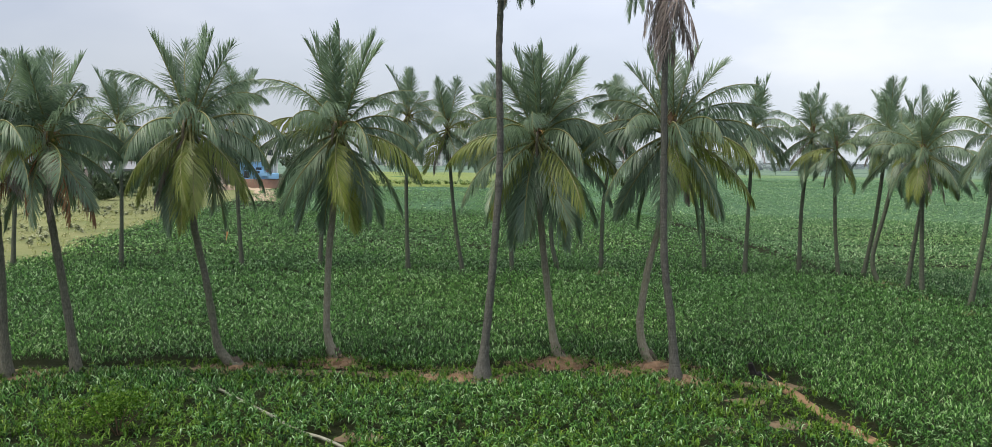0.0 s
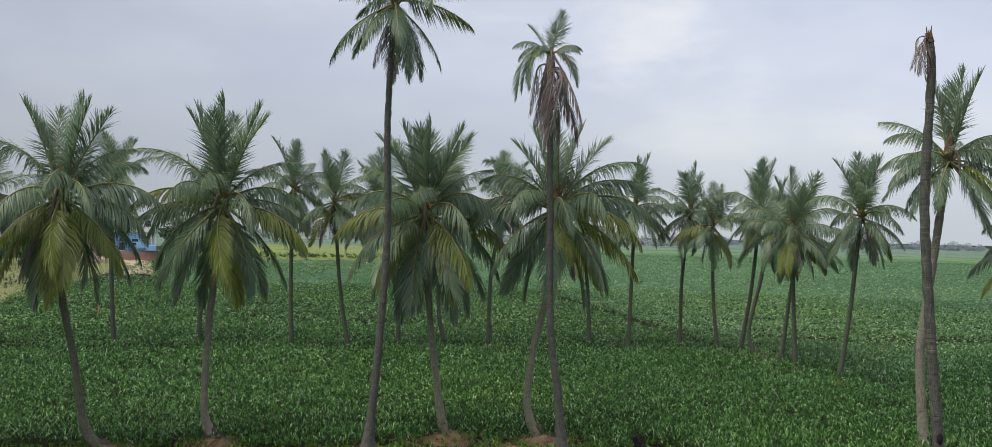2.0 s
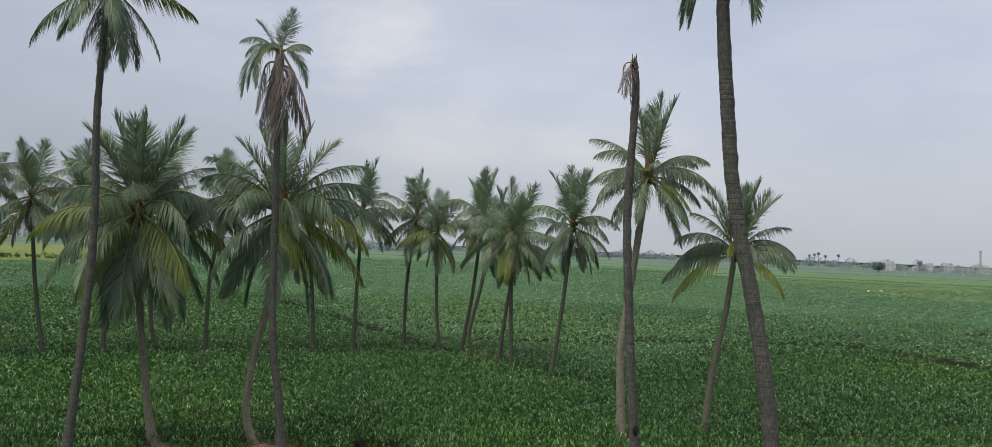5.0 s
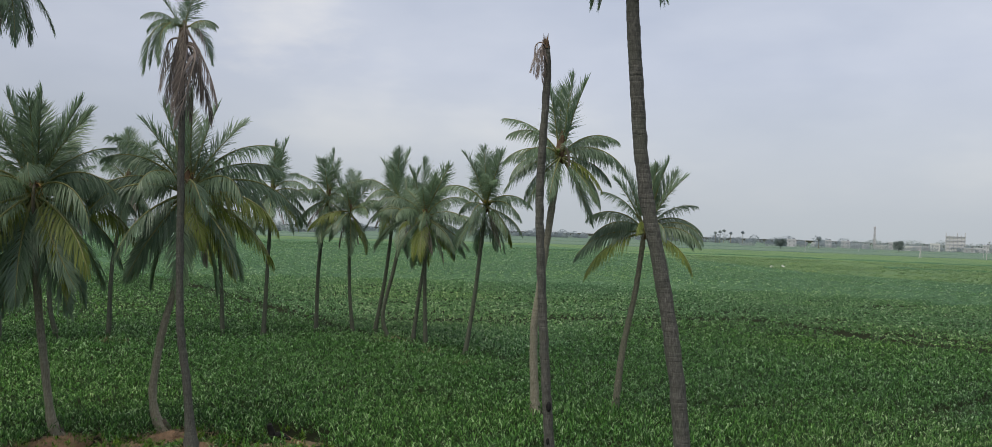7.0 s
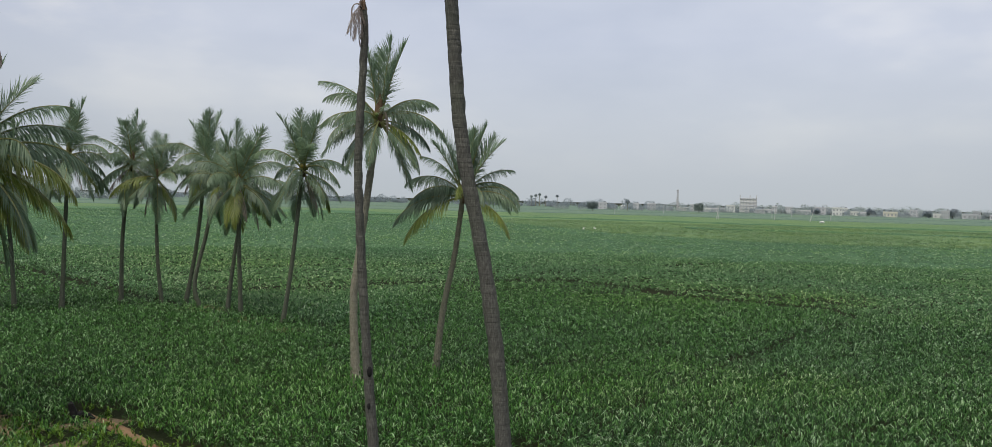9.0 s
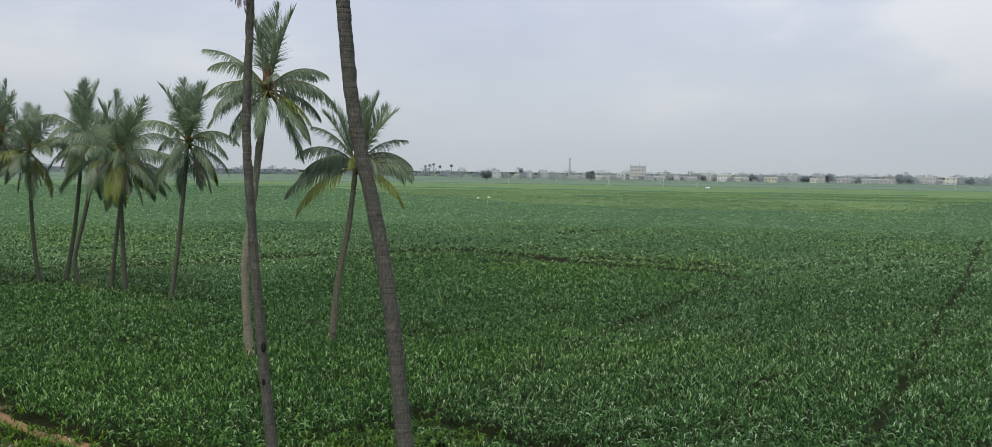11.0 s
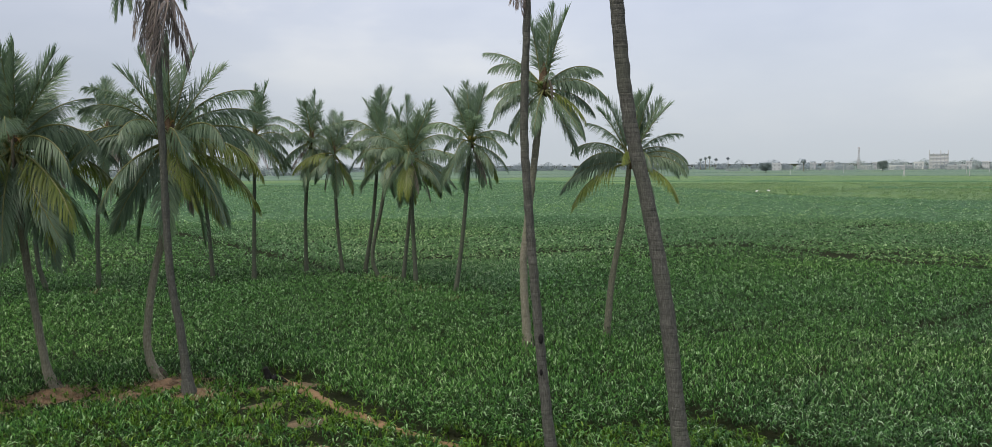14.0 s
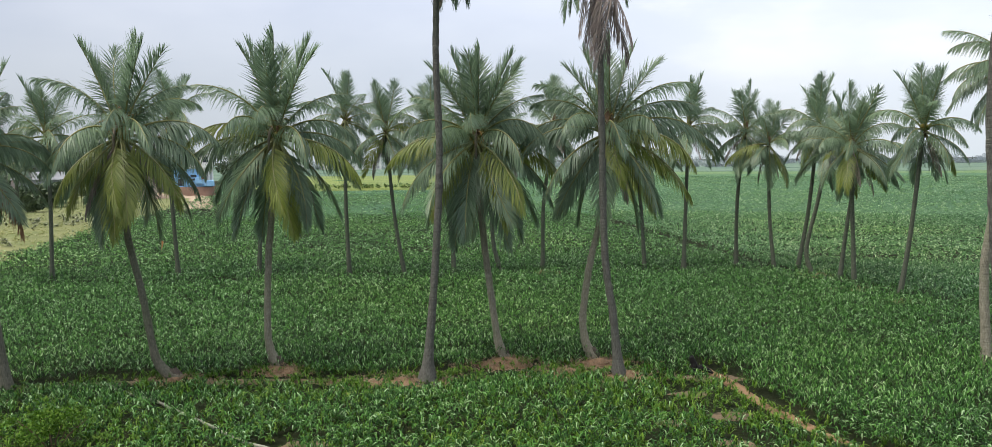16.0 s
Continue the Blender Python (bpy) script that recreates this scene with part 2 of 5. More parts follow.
def ground_mat():
    k = Mat("shaded_field_soil")
    # soil tones taken near black, as painted shade for gaps between plants
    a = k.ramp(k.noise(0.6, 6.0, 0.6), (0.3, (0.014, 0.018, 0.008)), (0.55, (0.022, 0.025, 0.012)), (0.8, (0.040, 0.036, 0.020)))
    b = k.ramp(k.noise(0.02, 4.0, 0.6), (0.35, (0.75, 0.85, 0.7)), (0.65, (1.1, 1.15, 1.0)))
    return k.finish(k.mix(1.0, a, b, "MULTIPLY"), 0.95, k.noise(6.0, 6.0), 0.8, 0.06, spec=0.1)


M_GROUND_SHADE = ground_mat()
M_MEADOW = simple("meadow_turf", (0.105, 0.135, 0.042), (0.215, 0.215, 0.095), 0.22, 0.95, 5.0, 0.8, 0.05)


# ---- mesh helpers ----
def mesh_from(name, verts, faces, mat, smooth=False):
    me = bpy.data.meshes.new(name)
    me.from_pydata(verts, [], faces)
    me.materials.append(mat)
    if smooth:
        me.polygons.foreach_set("use_smooth", [True] * len(me.polygons))
    me.update()
    return me


def mesh_arrays(name, verts, tris, mat):
    """A triangle mesh from numpy arrays."""
    me = bpy.data.meshes.new(name)
    nf = len(tris)
    me.vertices.add(len(verts))
    me.vertices.foreach_set("co", np.asarray(verts, dtype=np.float32).ravel())
    me.loops.add(nf * 3)
    me.loops.foreach_set("vertex_index", np.asarray(tris, dtype=np.int32).ravel())
    me.polygons.add(nf)
    me.polygons.foreach_set("loop_start", np.arange(0, nf * 3, 3, dtype=np.int32))
    me.materials.append(mat)
    me.update(calc_edges=True)
    return me


def part(name, bm, mat, parent=None, label=""):
    """Links a bmesh as one mesh object, under a thing or a part."""
    me = bpy.data.meshes.new(name)
    bm.to_mesh(me)
    bm.free()
    me.materials.append(mat)
    ob = new(name, me)
    ob.parent = parent
    return tagged(ob, label)


def thing(name, at, label, category, group="", kind=""):
    e = new(name)
    e.empty_display_size = 0.3
    e.location = at
    return tagged(e, label, category, group, kind)


def box(bm, c, s, bevel=0.0):
    r = bmesh.ops.create_cube(bm, size=1.0)
    bmesh.ops.scale(bm, vec=s, verts=r["verts"])
    bmesh.ops.translate(bm, vec=c, verts=r["verts"])
    if bevel:
        ed = list({e for v in r["verts"] for e in v.link_edges})
        bmesh.ops.bevel(bm, geom=ed, offset=bevel, segments=1, affect="EDGES")


def tube_geo(pts, radii, sides=8, cap=True):
    """Verts and faces of a tube along pts."""
    pts = [Vector(p) for p in pts]
    verts, faces = [], []
    up = Vector((0.3, 0.95, 0.1))
    for i, p in enumerate(pts):
        d = (pts[min(i + 1, len(pts) - 1)] - pts[max(i - 1, 0)]).normalized()
        a = d.cross(up).normalized()
        b = d.cross(a)
        for j in range(sides):
            w = 2 * math.pi * j / sides
            verts.append(p + (a * math.cos(w) + b * math.sin(w)) * radii[i])
    for i in range(len(pts) - 1):
        for j in range(sides):
            k = (j + 1) % sides
            faces.append((i * sides + j, i * sides + k, (i + 1) * sides + k, (i + 1) * sides + j))
    if cap:
        faces.append(tuple(range(sides))[::-1])
        faces.append(tuple(range((len(pts) - 1) * sides, len(pts) * sides)))
    return verts, faces


def spline(pts, step):
    """Catmull-Rom through pts, sampled about every step metres."""
    p = [Vector(q) for q in pts]
    p = [p[0] * 2 - p[1]] + p + [p[-1] * 2 - p[-2]]
    out = []
    for i in range(1, len(p) - 2):
        n = max(2, int((p[i + 1] - p[i]).length / step))
        for j in range(n):
            t = j / n
            out.append(0.5 * (2 * p[i] + (p[i + 1] - p[i - 1]) * t + (2 * p[i - 1] - 5 * p[i] + 4 * p[i + 1] - p[i + 2]) * t * t
                              + (3 * p[i] - p[i - 1] - 3 * p[i + 1] + p[i + 2]) * t ** 3))
    out.append(p[-2])
    return out


# ---- ground: one sheet to the horizon ----
def ground_sheet():
    rings = [0.0] + [6.0 * 1.16 ** i for i in range(45)]
    sides = 96
    verts, faces = [(0, 0, 0)], []
    for r in rings[1:]:
        for j in range(sides):
            w = 2 * math.pi * j / sides
            x, y = r * math.sin(w), r * math.cos(w)
            z = 0.10 * (noise.noise((x * 0.12, y * 0.12, 0)) - 0.1) if r < 80 else 0.0
            verts.append((x, y, z))
    for j in range(sides):
        faces.append((0, 1 + (j + 1) % sides, 1 + j))
    for i in range(len(rings) - 2):
        for j in range(sides):
            a, k = 1 + i * sides, (j + 1) % sides
            faces.append((a + j, a + k, a + sides + k, a + sides + j))
    ob = new("ground", mesh_from("ground", verts, faces, M_GROUND_SHADE, True))
    tagged(ob, "flat field soil painted dark as shade under the crops", "ground", kind="structure")


ground_sheet()


def meadow_edge(y):
    """The x at which the crop ends and the meadow begins."""
    xs = np.interp(y, [0, 28, 44.4, 60, 93, 171, 240], [-20, -22, -24, -27, -31, -40.5, -48])
    return xs


# lines along which the crop leaves a furrow open: ends, and half width
FURROWS = [
    ((22.3, 52.1), (41.0, 50.2), 0.7), ((41.0, 50.2), (47.3, 47.9), 0.9), ((47.3, 47.9), (47.0, 35.9), 1.0), ((47.0, 35.9), (48.5, 27.7), 1.0), ((48.5, 27.7), (46.3, 24.5), 0.5),
    ((66.8, 54.1), (92.3, 56.1), 0.9), ((16.6, 15.9), (27.7, 19.8), 0.12), ((27.7, 19.8), (47.9, 24.9), 0.2), ((95.1, 25.6), (45.0, 13.3), 0.19), ((45.0, 13.3), (17.2, 6.75), 0.12),
    ((13.9, 138.8), (16.6, 76.4), 0.6), ((16.6, 76.4), (17.5, 53.3), 0.5), ((17.5, 53.3), (18.1, 48.2), 0.45), ((18.1, 48.2), (20.9, 34.4), 0.3),
    ((-19.1, 45.8), (5.7, 46.8), 0.42), ((5.7, 46.8), (17.7, 47.9), 0.42), ((-16.0, 39.0), (-2.5, 41.4), 0.22), ((-22.0, 70.5), (4.0, 75.0), 0.5), ((-21.9, 89.9), (-5.8, 99.4), 0.6), ((91.0, 45.9), (96.9, 36.1), 0.9), ((129.3, 38.1), (133.9, 28.8), 2.2),
    ((14.4, 16.0), (14.6, 11.6), 0.3), ((20.5, 23.7), (25.1, 22.8), 0.35),
]


def seg_dist(x, y, a, b):
    ax, ay, bx, by = *a, *b
    dx, dy = bx - ax, by - ay
    t = np.clip(((x - ax) * dx + (y - ay) * dy) / (dx * dx + dy * dy), 0, 1)
    return np.hypot(x - ax - t * dx, y - ay - t * dy)


BUND = [(-15.0, 24.6), (-8.0, 25.3), (0.0, 24.9), (5.2, 25.6)]  # the low bund along the front row of palms
PATH = [(7.5, 25.6), (7.75, 23.6), (7.85, 21.3), (8.3, 19.0), (9.2, 16.4), (11.0, 13.0)]  # the bare bund between the plots


PIPE = [(-9.0, 25.0), (-8.2, 24.2), (-7.1, 23.2), (-6.2, 22.0), (-5.1, 20.6), (-4.2, 19.6), (-3.4, 18.7), (-2.0, 17.0)]  # the irrigation pipe


def line_dist(x, y, line):
    return np.min([seg_dist(x, y, a, b) for a, b in zip(line[:-1], line[1:])], axis=0)


def wobble(x, y, s, o=0.0):
    return (np.sin(x * s + 1.7 * np.sin(y * s * 0.7 + o)) + np.sin(y * s * 1.3 + 2.1 * np.sin(x * s * 0.8 + o + 1))) * 0.5


def path_x(y):
    return np.interp(y, [13.0, 16.4, 19.0, 21.3, 23.6, 25.6], [11.0, 9.2, 8.3, 7.85, 7.75, 7.5])


BARE = [(7.65, 24.3, 0.5), (7.05, 24.4, 0.4), (6.35, 22.7, 0.45), (-2.9, 19.3, 0.42), (6.75, 20.6, 0.5), (5.3, 20.2, 0.3), (6.2, 18.6, 0.35)]


# cleared ground round the feet of the front palms
FEET = [(-12.9, 23.8, 0.36), (-11.2, 24.2, 0.36), (-7.2, 25.0, 0.40), (-4.5, 25.8, 0.50), (-0.4, 24.0, 0.54), (2.0, 26.0, 0.68), (4.7, 25.8, 0.65), (5.0, 24.3, 0.43)]


def scatter(rng, r0, r1, per, a0=-31.0, a1=78.5):
    """Random places in a sector round the camera's foot; bearings in degrees."""
    area = (r1 * r1 - r0 * r0) / 2 * radians(a1 - a0)
    n = int(area * per)
    r = np.sqrt(rng.uniform(r0 * r0, r1 * r1, n))
    w = np.radians(rng.uniform(a0, a1, n))
    return r * np.sin(w), r * np.cos(w)


def hills(rng, r0, r1, per, a0=-31.0, a1=78.5):
    """Plants on a jittered grid: a stand of single hills."""
    g = 1.0 / math.sqrt(per)
    n = int(2 * r1 / g) + 1
    ix, iy = np.meshgrid(np.arange(n) - n // 2, np.arange(n) - n // 2)
    c, q = math.cos(0.35), math.sin(0.35)
    x, y = (ix * c - iy * q).ravel() * g, (ix * q + iy * c).ravel() * g
    x, y = x + rng.normal(0, g * 0.22, len(x)), y + rng.normal(0, g * 0.22, len(y))
    r, b = np.hypot(x, y), np.degrees(np.arctan2(x, y))
    k = (r >= r0) & (r < r1) & (b > a0) & (b < a1)
    return x[k], y[k]


def blades(rng, x, y, z, height, count, length, width, upright=0.7, droop=1.0, fine=False):
    """Arched leaves in whorls round stems: 3 triangles a leaf, or 5 where fine."""
    n = len(x)
    x, y, z, height = (np.repeat(np.broadcast_to(v, n), count) for v in (x, y, z, height))
    m = len(x)
    az = rng.uniform(0, 2 * np.pi, m)
    ln = length * rng.uniform(0.6, 1.3, m)
    start = height * rng.uniform(0.3, 0.95, m)
    el = upright * rng.uniform(0.6, 1.2, m)
    bow = droop * rng.uniform(0.6, 1.5, m)
    dx, dy = np.cos(az), np.sin(az)
    base = np.stack([x + rng.normal(0, 0.02, m), y + rng.normal(0, 0.02, m), z + start], 1)
    side = np.stack([-dy, dx, np.zeros(m)], 1)
    w = (width * rng.uniform(0.7, 1.3, m))[:, None]
    tw = rng.normal(0, 0.3, m)[:, None]
    up = np.array([0, 0, 1.0])
    if fine:
        steps, wid = ((0.36, 0.0), (0.34, 0.55), (0.36, 1.25)), (0.32, 0.5, 0.42)
        pat = [[0, 1, 3], [0, 3, 2], [2, 3, 5], [2, 5, 4], [4, 5, 6]]
    else:
        steps, wid = ((0.55, 0.0), (0.5, 1.0)), (0.35, 0.5)
        pat = [[0, 1, 3], [0, 3, 2], [2, 3, 4]]
    rows, p = [], base
    for k, (f, b) in enumerate(steps):
        sd = side + up * tw * k * 0.7
        rows += [p - sd * w * wid[k], p + sd * w * wid[k]]
        e = el - bow * b
        p = p + np.stack([dx * np.cos(e), dy * np.cos(e), np.sin(e)], 1) * (ln * f)[:, None]
    rows.append(p)
    v = np.stack(rows, 1).reshape(-1, 3)
    o = np.arange(m)[:, None] * len(rows)
    return v, (o[:, None, :] + np.array(pat)[None]).reshape(-1, 3)


def leaf_stuff(name, pieces, mat, label, category):
    vs, fs, o = [], [], 0
    for v, f in pieces:
        vs.append(v)
        fs.append(f + o)
        o += len(v)
    ob = new(name, mesh_arrays(name, np.concatenate(vs), np.concatenate(fs), mat))
    return tagged(ob, label, category, kind="stuff")


def furrow_keep(rng, x, y):
    keep = np.ones(len(x), bool)
    for a, b, w in FURROWS:
        d = seg_dist(x + 0.12 * wobble(x, y, 1.1), y + 0.12 * wobble(y, x, 1.3), a, b)
        keep &= d > w * rng.uniform(0.75, 1.2, len(x))
    return keep


def furrow_low(x, y):
    """Stunted plants on the near side of the wider furrows, as a share of full height."""
    f = np.ones(len(x))
    for a, b, w in FURROWS:
        if w >= 0.5 and math.hypot(a[0] + b[0], a[1] + b[1]) < 116:
            f = np.minimum(f, np.where(seg_dist(x, y, a, b) < w + 2.2, 0.5, 1.0))
    return f


def in_crop(rng, x, y):
    """Where the maize stands: not on bunds, paths, bare spots or the meadow, and not in the weedy corner."""
    keep = furrow_keep(rng, x, y)
    keep &= x > meadow_edge(y) + 0.5 * wobble(x, y, 0.5)
    keep &= line_dist(x, y, BUND) > 0.55 + 0.35 * wobble(x, y, 1.5)
    keep &= line_dist(x + 0.1, y, PATH) > 0.34 + 0.14 * wobble(x, y, 2.0)
    keep &= line_dist(x, y + 0.1, PIPE[2:]) > 0.16 + 0.3 * wobble(x, y, 1.2)
    for bx, by, br in BARE + FEET:
        keep &= np.hypot((x - bx) * 0.7, y - by) > br
    return keep


def pale_plot(x, y):
    """The paler plot beyond the boundary furrows."""
    b = np.degrees(np.arctan2(x, y))
    edge = np.interp(b, [5.6, 12.3, 18.2, 20.6, 31.0, 34.0, 39.0, 44.7, 52.6, 60.0, 62.6], [158, 78, 56, 51, 41, 48, 64.5, 67, 59, 56, 54], left=900)
    return np.hypot(x, y) > edge * (0.96 + 0.22 * speckle(x, y) ** 2)


def speckle(x, y):
    blur = np.sin(x * 12.9898 + y * 78.233) * 43758.5453
    return blur - np.floor(blur)


def blue_plot(x, y):
    """The plot of glaucous maize beyond the slanting furrow."""
    b = np.degrees(np.arctan2(x, y))
    edge = np.interp(b, [36.0, 43.0, 54.5, 62.6, 63.2], [15, 21, 34, 54, 900], left=0)
    return np.hypot(x, y) < edge * (1.0 + 0.06 * speckle(x, y))


def weedy(x, y):
    return (y < 25.0) & (x < path_x(y))


def grassy(x, y):
    """The thin, bright patch of the near plot beside the furrow."""
    return (np.hypot((x - 12.9) * 0.75, y - 14.6) < 1.9 + 0.7 * wobble(x, y, 0.9, 0.4)) & (x < 14.6)


def grow_crops():
    rng = np.random.default_rng(11)
    near, blue, far, weeds, pale = [], [], [], [], []
    # the near field
    for r0, r1, per, leaf, wide, fine in ((15.0, 22.0, 33.0, 0.24, 0.026, True), (22.0, 30.0, 29.0, 0.24, 0.027, False), (30.0, 40.0, 26.0, 0.25, 0.031, False), (40.0, 56.0, 18.0, 0.27, 0.042, False)):
        x, y = hills(rng, r0, r1, per)
        k = in_crop(rng, x, y)
        x, y = x[k], y[k]
        thin = weedy(x, y) & (rng.uniform(0, 1, len(x)) > 0.5 + 0.5 * wobble(x, y, 0.45, 2.0))
        h = (0.42 + 0.09 * wobble(x, y, 0.2, 0.5) + 0.12 * wobble(x * 0.4, y, 2.2, 0.3)) * rng.uniform(0.7, 1.3, len(x))
        h = np.where((x > path_x(y)) & (y < 26), h * 1.25, h) * furrow_low(x, y)
        # stunted plants before the bund and round the palms' feet
        by = np.interp(x, [q[0] for q in BUND], [q[1] for q in BUND])
        h = np.where((x > -16) & (x < 5.8) & (y < by) & (y > by - 2.2 - 0.6 * wobble(x, y, 0.7)), h * 0.45, h)
        thin |= grassy(x, y) & (rng.uniform(0, 1, len(x)) < 0.45)
        h = np.where(grassy(x, y), h * 0.6, h)
        x, y, h = x[~thin], y[~thin], h[~thin]
        q = pale_plot(x, y)
        g = blue_plot(x, y) & ~q
        for sel, to in ((~q & ~g, near), (q, pale), (g, blue)):
            if sel.any():
                to.append(blades(rng, x[sel], y[sel], 0.0, h[sel], 8 if r0 < 30 else 7, leaf, wide, 0.85 if r0 < 30 else 0.55, 1.8, fine))
    x, y = hills(rng, 56.0, 100.0, 7.0)
    k = furrow_keep(rng, x, y) & (x > meadow_edge(y))
    x, y = x[k], y[k]
    h = (0.46 + 0.08 * wobble(x, y, 0.15) + 0.14 * wobble(x * 0.3, y, 1.2, 0.3)) * rng.uniform(0.75, 1.25, len(x)) * furrow_low(x, y)
    q = pale_plot(x, y)
    g = blue_plot(x, y) & ~q
    for sel, to in ((q | g, pale), (~q & ~g, near)):
        to.append(blades(rng, x[sel], y[sel], 0.0, h[sel], 5, 0.30, 0.075, 0.4, 1.3))
    x, y = scatter(rng, 100.0, 160.0, 1.6)
    k = furrow_keep(rng, x, y) & (x > meadow_edge(y)) & ~in_light(x, y)
    x, y = x[k], y[k]
    q = pale_plot(x, y)
    for sel, to in ((q, far), (~q, near)):
        to.append(blades(rng, x[sel], y[sel], 0.0, 0.42 * rng.uniform(0.8, 1.2, sel.sum()), 5, 0.36, 0.105, 0.3, 0.7))
    x, y = scatter(rng, 100.0, 270.0, 0.85, 12.0, 78.5)
    k = in_light(x, y) & (rng.uniform(0, 1, len(x)) < 0.62 + 0.4 * wobble(x, y, 0.06))
    x, y = x[k], y[k]
    young = [blades(rng, x, y, 0.12, 0.3 * rng.uniform(0.8, 1.2, len(x)), 4, 0.45, 0.14, 0.6, 1.2)]
    leaf_stuff("young_crop", young, M_CROP_L, "pale green young crop in the far plots", "crop")
    x, y = scatter(rng, 160.0, 300.0, 0.75, -12.0, 78.0)
    k = (x > meadow_edge(y)) & ~in_light(x, y) & ~((np.degrees(np.arctan2(x, y)) < 1.5) & (np.hypot(x, y) > 178))
    far.append(blades(rng, x[k], y[k], 0.1, 0.3, 4, 0.45, 0.15, 0.25, 0.6))
    # weeds and grass in the corner before the palms, and along the bund
    x, y = scatter(rng, 15.0, 27.5, 26.0, -31, 48)
    d = line_dist(x, y, BUND)
    p = np.where(weedy(x, y), 0.75 + 0.4 * wobble(x, y, 0.6, 1.0), 0.0) + np.where(d < 1.2, np.where(d < 0.45, 0.30 - 0.25 * wobble(x, y, 0.9, 2.0), 0.5), 0.0) + np.where(line_dist(x, y, PATH) < 0.7, 0.4, 0.0) + np.where(grassy(x, y), 0.95, 0.0)
    k = (rng.uniform(0, 1, len(x)) < p) & ((line_dist(x, y, PATH) > 0.22) | (rng.uniform(0, 1, len(x)) < 0.3))
    k &= line_dist(x, y + 0.1, PIPE) > 0.1 + 0.2 * wobble(x, y, 1.6)
    for bx, by, br in BARE + FEET:
        k &= (np.hypot((x - bx) * 0.7, y - by) > br * 1.1) | (rng.uniform(0, 1, len(x)) < 0.4)
    x, y = x[k], y[k]
    weeds.append(blades(rng, x, y, 0.0, np.where(np.interp(x, [q[0] for q in BUND], [q[1] for q in BUND]) - y < 2.2, 0.11, 0.20) * rng.uniform(0.4, 1.7, len(x)), 8, 0.19, 0.028, 1.1, 0.9))
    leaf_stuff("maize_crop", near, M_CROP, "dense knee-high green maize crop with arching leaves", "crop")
    leaf_stuff("maize_crop", blue, M_CROP_BLUE, "dense blue-green maize crop with pale highlights painted on arching leaves", "crop")
    leaf_stuff("maize_crop", pale, M_CROP_PALE_HAZE, "paler green maize crop in the plot beyond the palms", "crop")
    leaf_stuff("maize_crop", far, M_CROP_PALE_HAZE, "even green maize crop in the distant field", "crop")
    leaf_stuff("weeds", weeds, M_WEED, "bright green weeds and grass on the field edge", "weeds")


# ---- distant fields: closed canopies a little above the soil ----
LIGHT_EDGE = [(62, 320), (190, 300), (150, 180), (126, 115), (126, 84), (140, 62), (160, 52), (252, 63), (394, 69)]


def in_light(x, y):
    """Beyond the edge of the lighter field."""
    b = np.degrees(np.arctan2(x, y))
    r = np.hypot(x, y)
    eb = np.array([math.degrees(math.atan2(px, py)) for px, py in LIGHT_EDGE])
    er = np.array([math.hypot(px, py) for px, py in LIGHT_EDGE])
    return (r > np.interp(b, eb, er, left=er[0], right=er[-1])) & (b > 11)


def canopy(name, mat, label, r0, r1, a0, a1, z, rows, cols, inner=None, outer=None):
    """A crop canopy over a sector: bearings a0..a1, rising from the soil at its near edge."""
    verts, faces = [], []
    for i in range(rows + 1):
        for j in range(cols + 1):
            a = a0 + (a1 - a0) * j / cols
            ra = inner(a) if inner else r0
            rb = outer(a) if outer else r1
            r = ra * (rb / ra) ** (i / rows)
            x, y = r * math.sin(radians(a)), r * math.cos(radians(a))
            zz = z * (0.85 + 0.3 * noise.noise((x * 0.15, y * 0.15, 3.0))) if i else -0.05
            if i == 1 and rows > 1:
                r = ra * 1.002
                x, y = r * math.sin(radians(a)), r * math.cos(radians(a))
            verts.append((x, y, zz))
    for i in range(rows):
        for j in range(cols):
            q = i * (cols + 1) + j
            faces.append((q, q + 1, q + cols + 2, q + cols + 1))
    ob = new(name, mesh_from(name, verts, faces, mat, True))
    return tagged(ob, label, "field", kind="stuff")


def light_edge_r(a):
    eb = [math.degrees(math.atan2(px, py)) for px, py in LIGHT_EDGE]
    er = [math.hypot(px, py) for px, py in LIGHT_EDGE]
    return float(np.interp(a, eb, er))


canopy("crop_canopy", M_CANOPY_HAZE, "closed dark green maize canopy across the field", 98, 330, -13.0, 12.0, 0.22, 60, 40)
canopy("crop_canopy", M_CANOPY_HAZE, "closed dark green maize canopy across the field", 98, 0, 12.0, 80.0, 0.22, 60, 90, None, light_edge_r)
canopy("light_field", M_CANOPY_L, "pale green young crop in a far field", 0, 420, 12.0, 80.0, 0.26, 30, 90, light_edge_r)
canopy("far_fields", M_CANOPY_FAR_HAZE, "hazy dull green fields reaching to the town", 300, 1400, -40.0, 80.0, 0.22, 24, 90, lambda a: 415 if a > 12 else 300)


def strip(name, mat, label, a, b, width, z=0.45, seed=3):
    """A narrow plot of standing crop between two ends."""
    rng = np.random.default_rng(seed)
    a, b = np.array(a, float), np.array(b, float)
    d = b - a
    ln = np.hypot(*d)
    nrm = np.array([-d[1], d[0]]) / ln
    n = int(ln * width * 0.5)
    s, w = rng.uniform(0, 1, n), rng.uniform(-0.5, 0.5, n) * width
    p = a + s[:, None] * d + w[:, None] * nrm
    return leaf_stuff(name, [blades(rng, p[:, 0], p[:, 1], z * 0.4, z, 6, 0.9, 0.28, 0.9, 1.0)], mat, label, "crop")


canopy("ripe_crop", M_CANOPY_R, "yellowing ripe crop plot across the far field", 180, 335, -11.0, 1.5, 0.62, 24, 30)
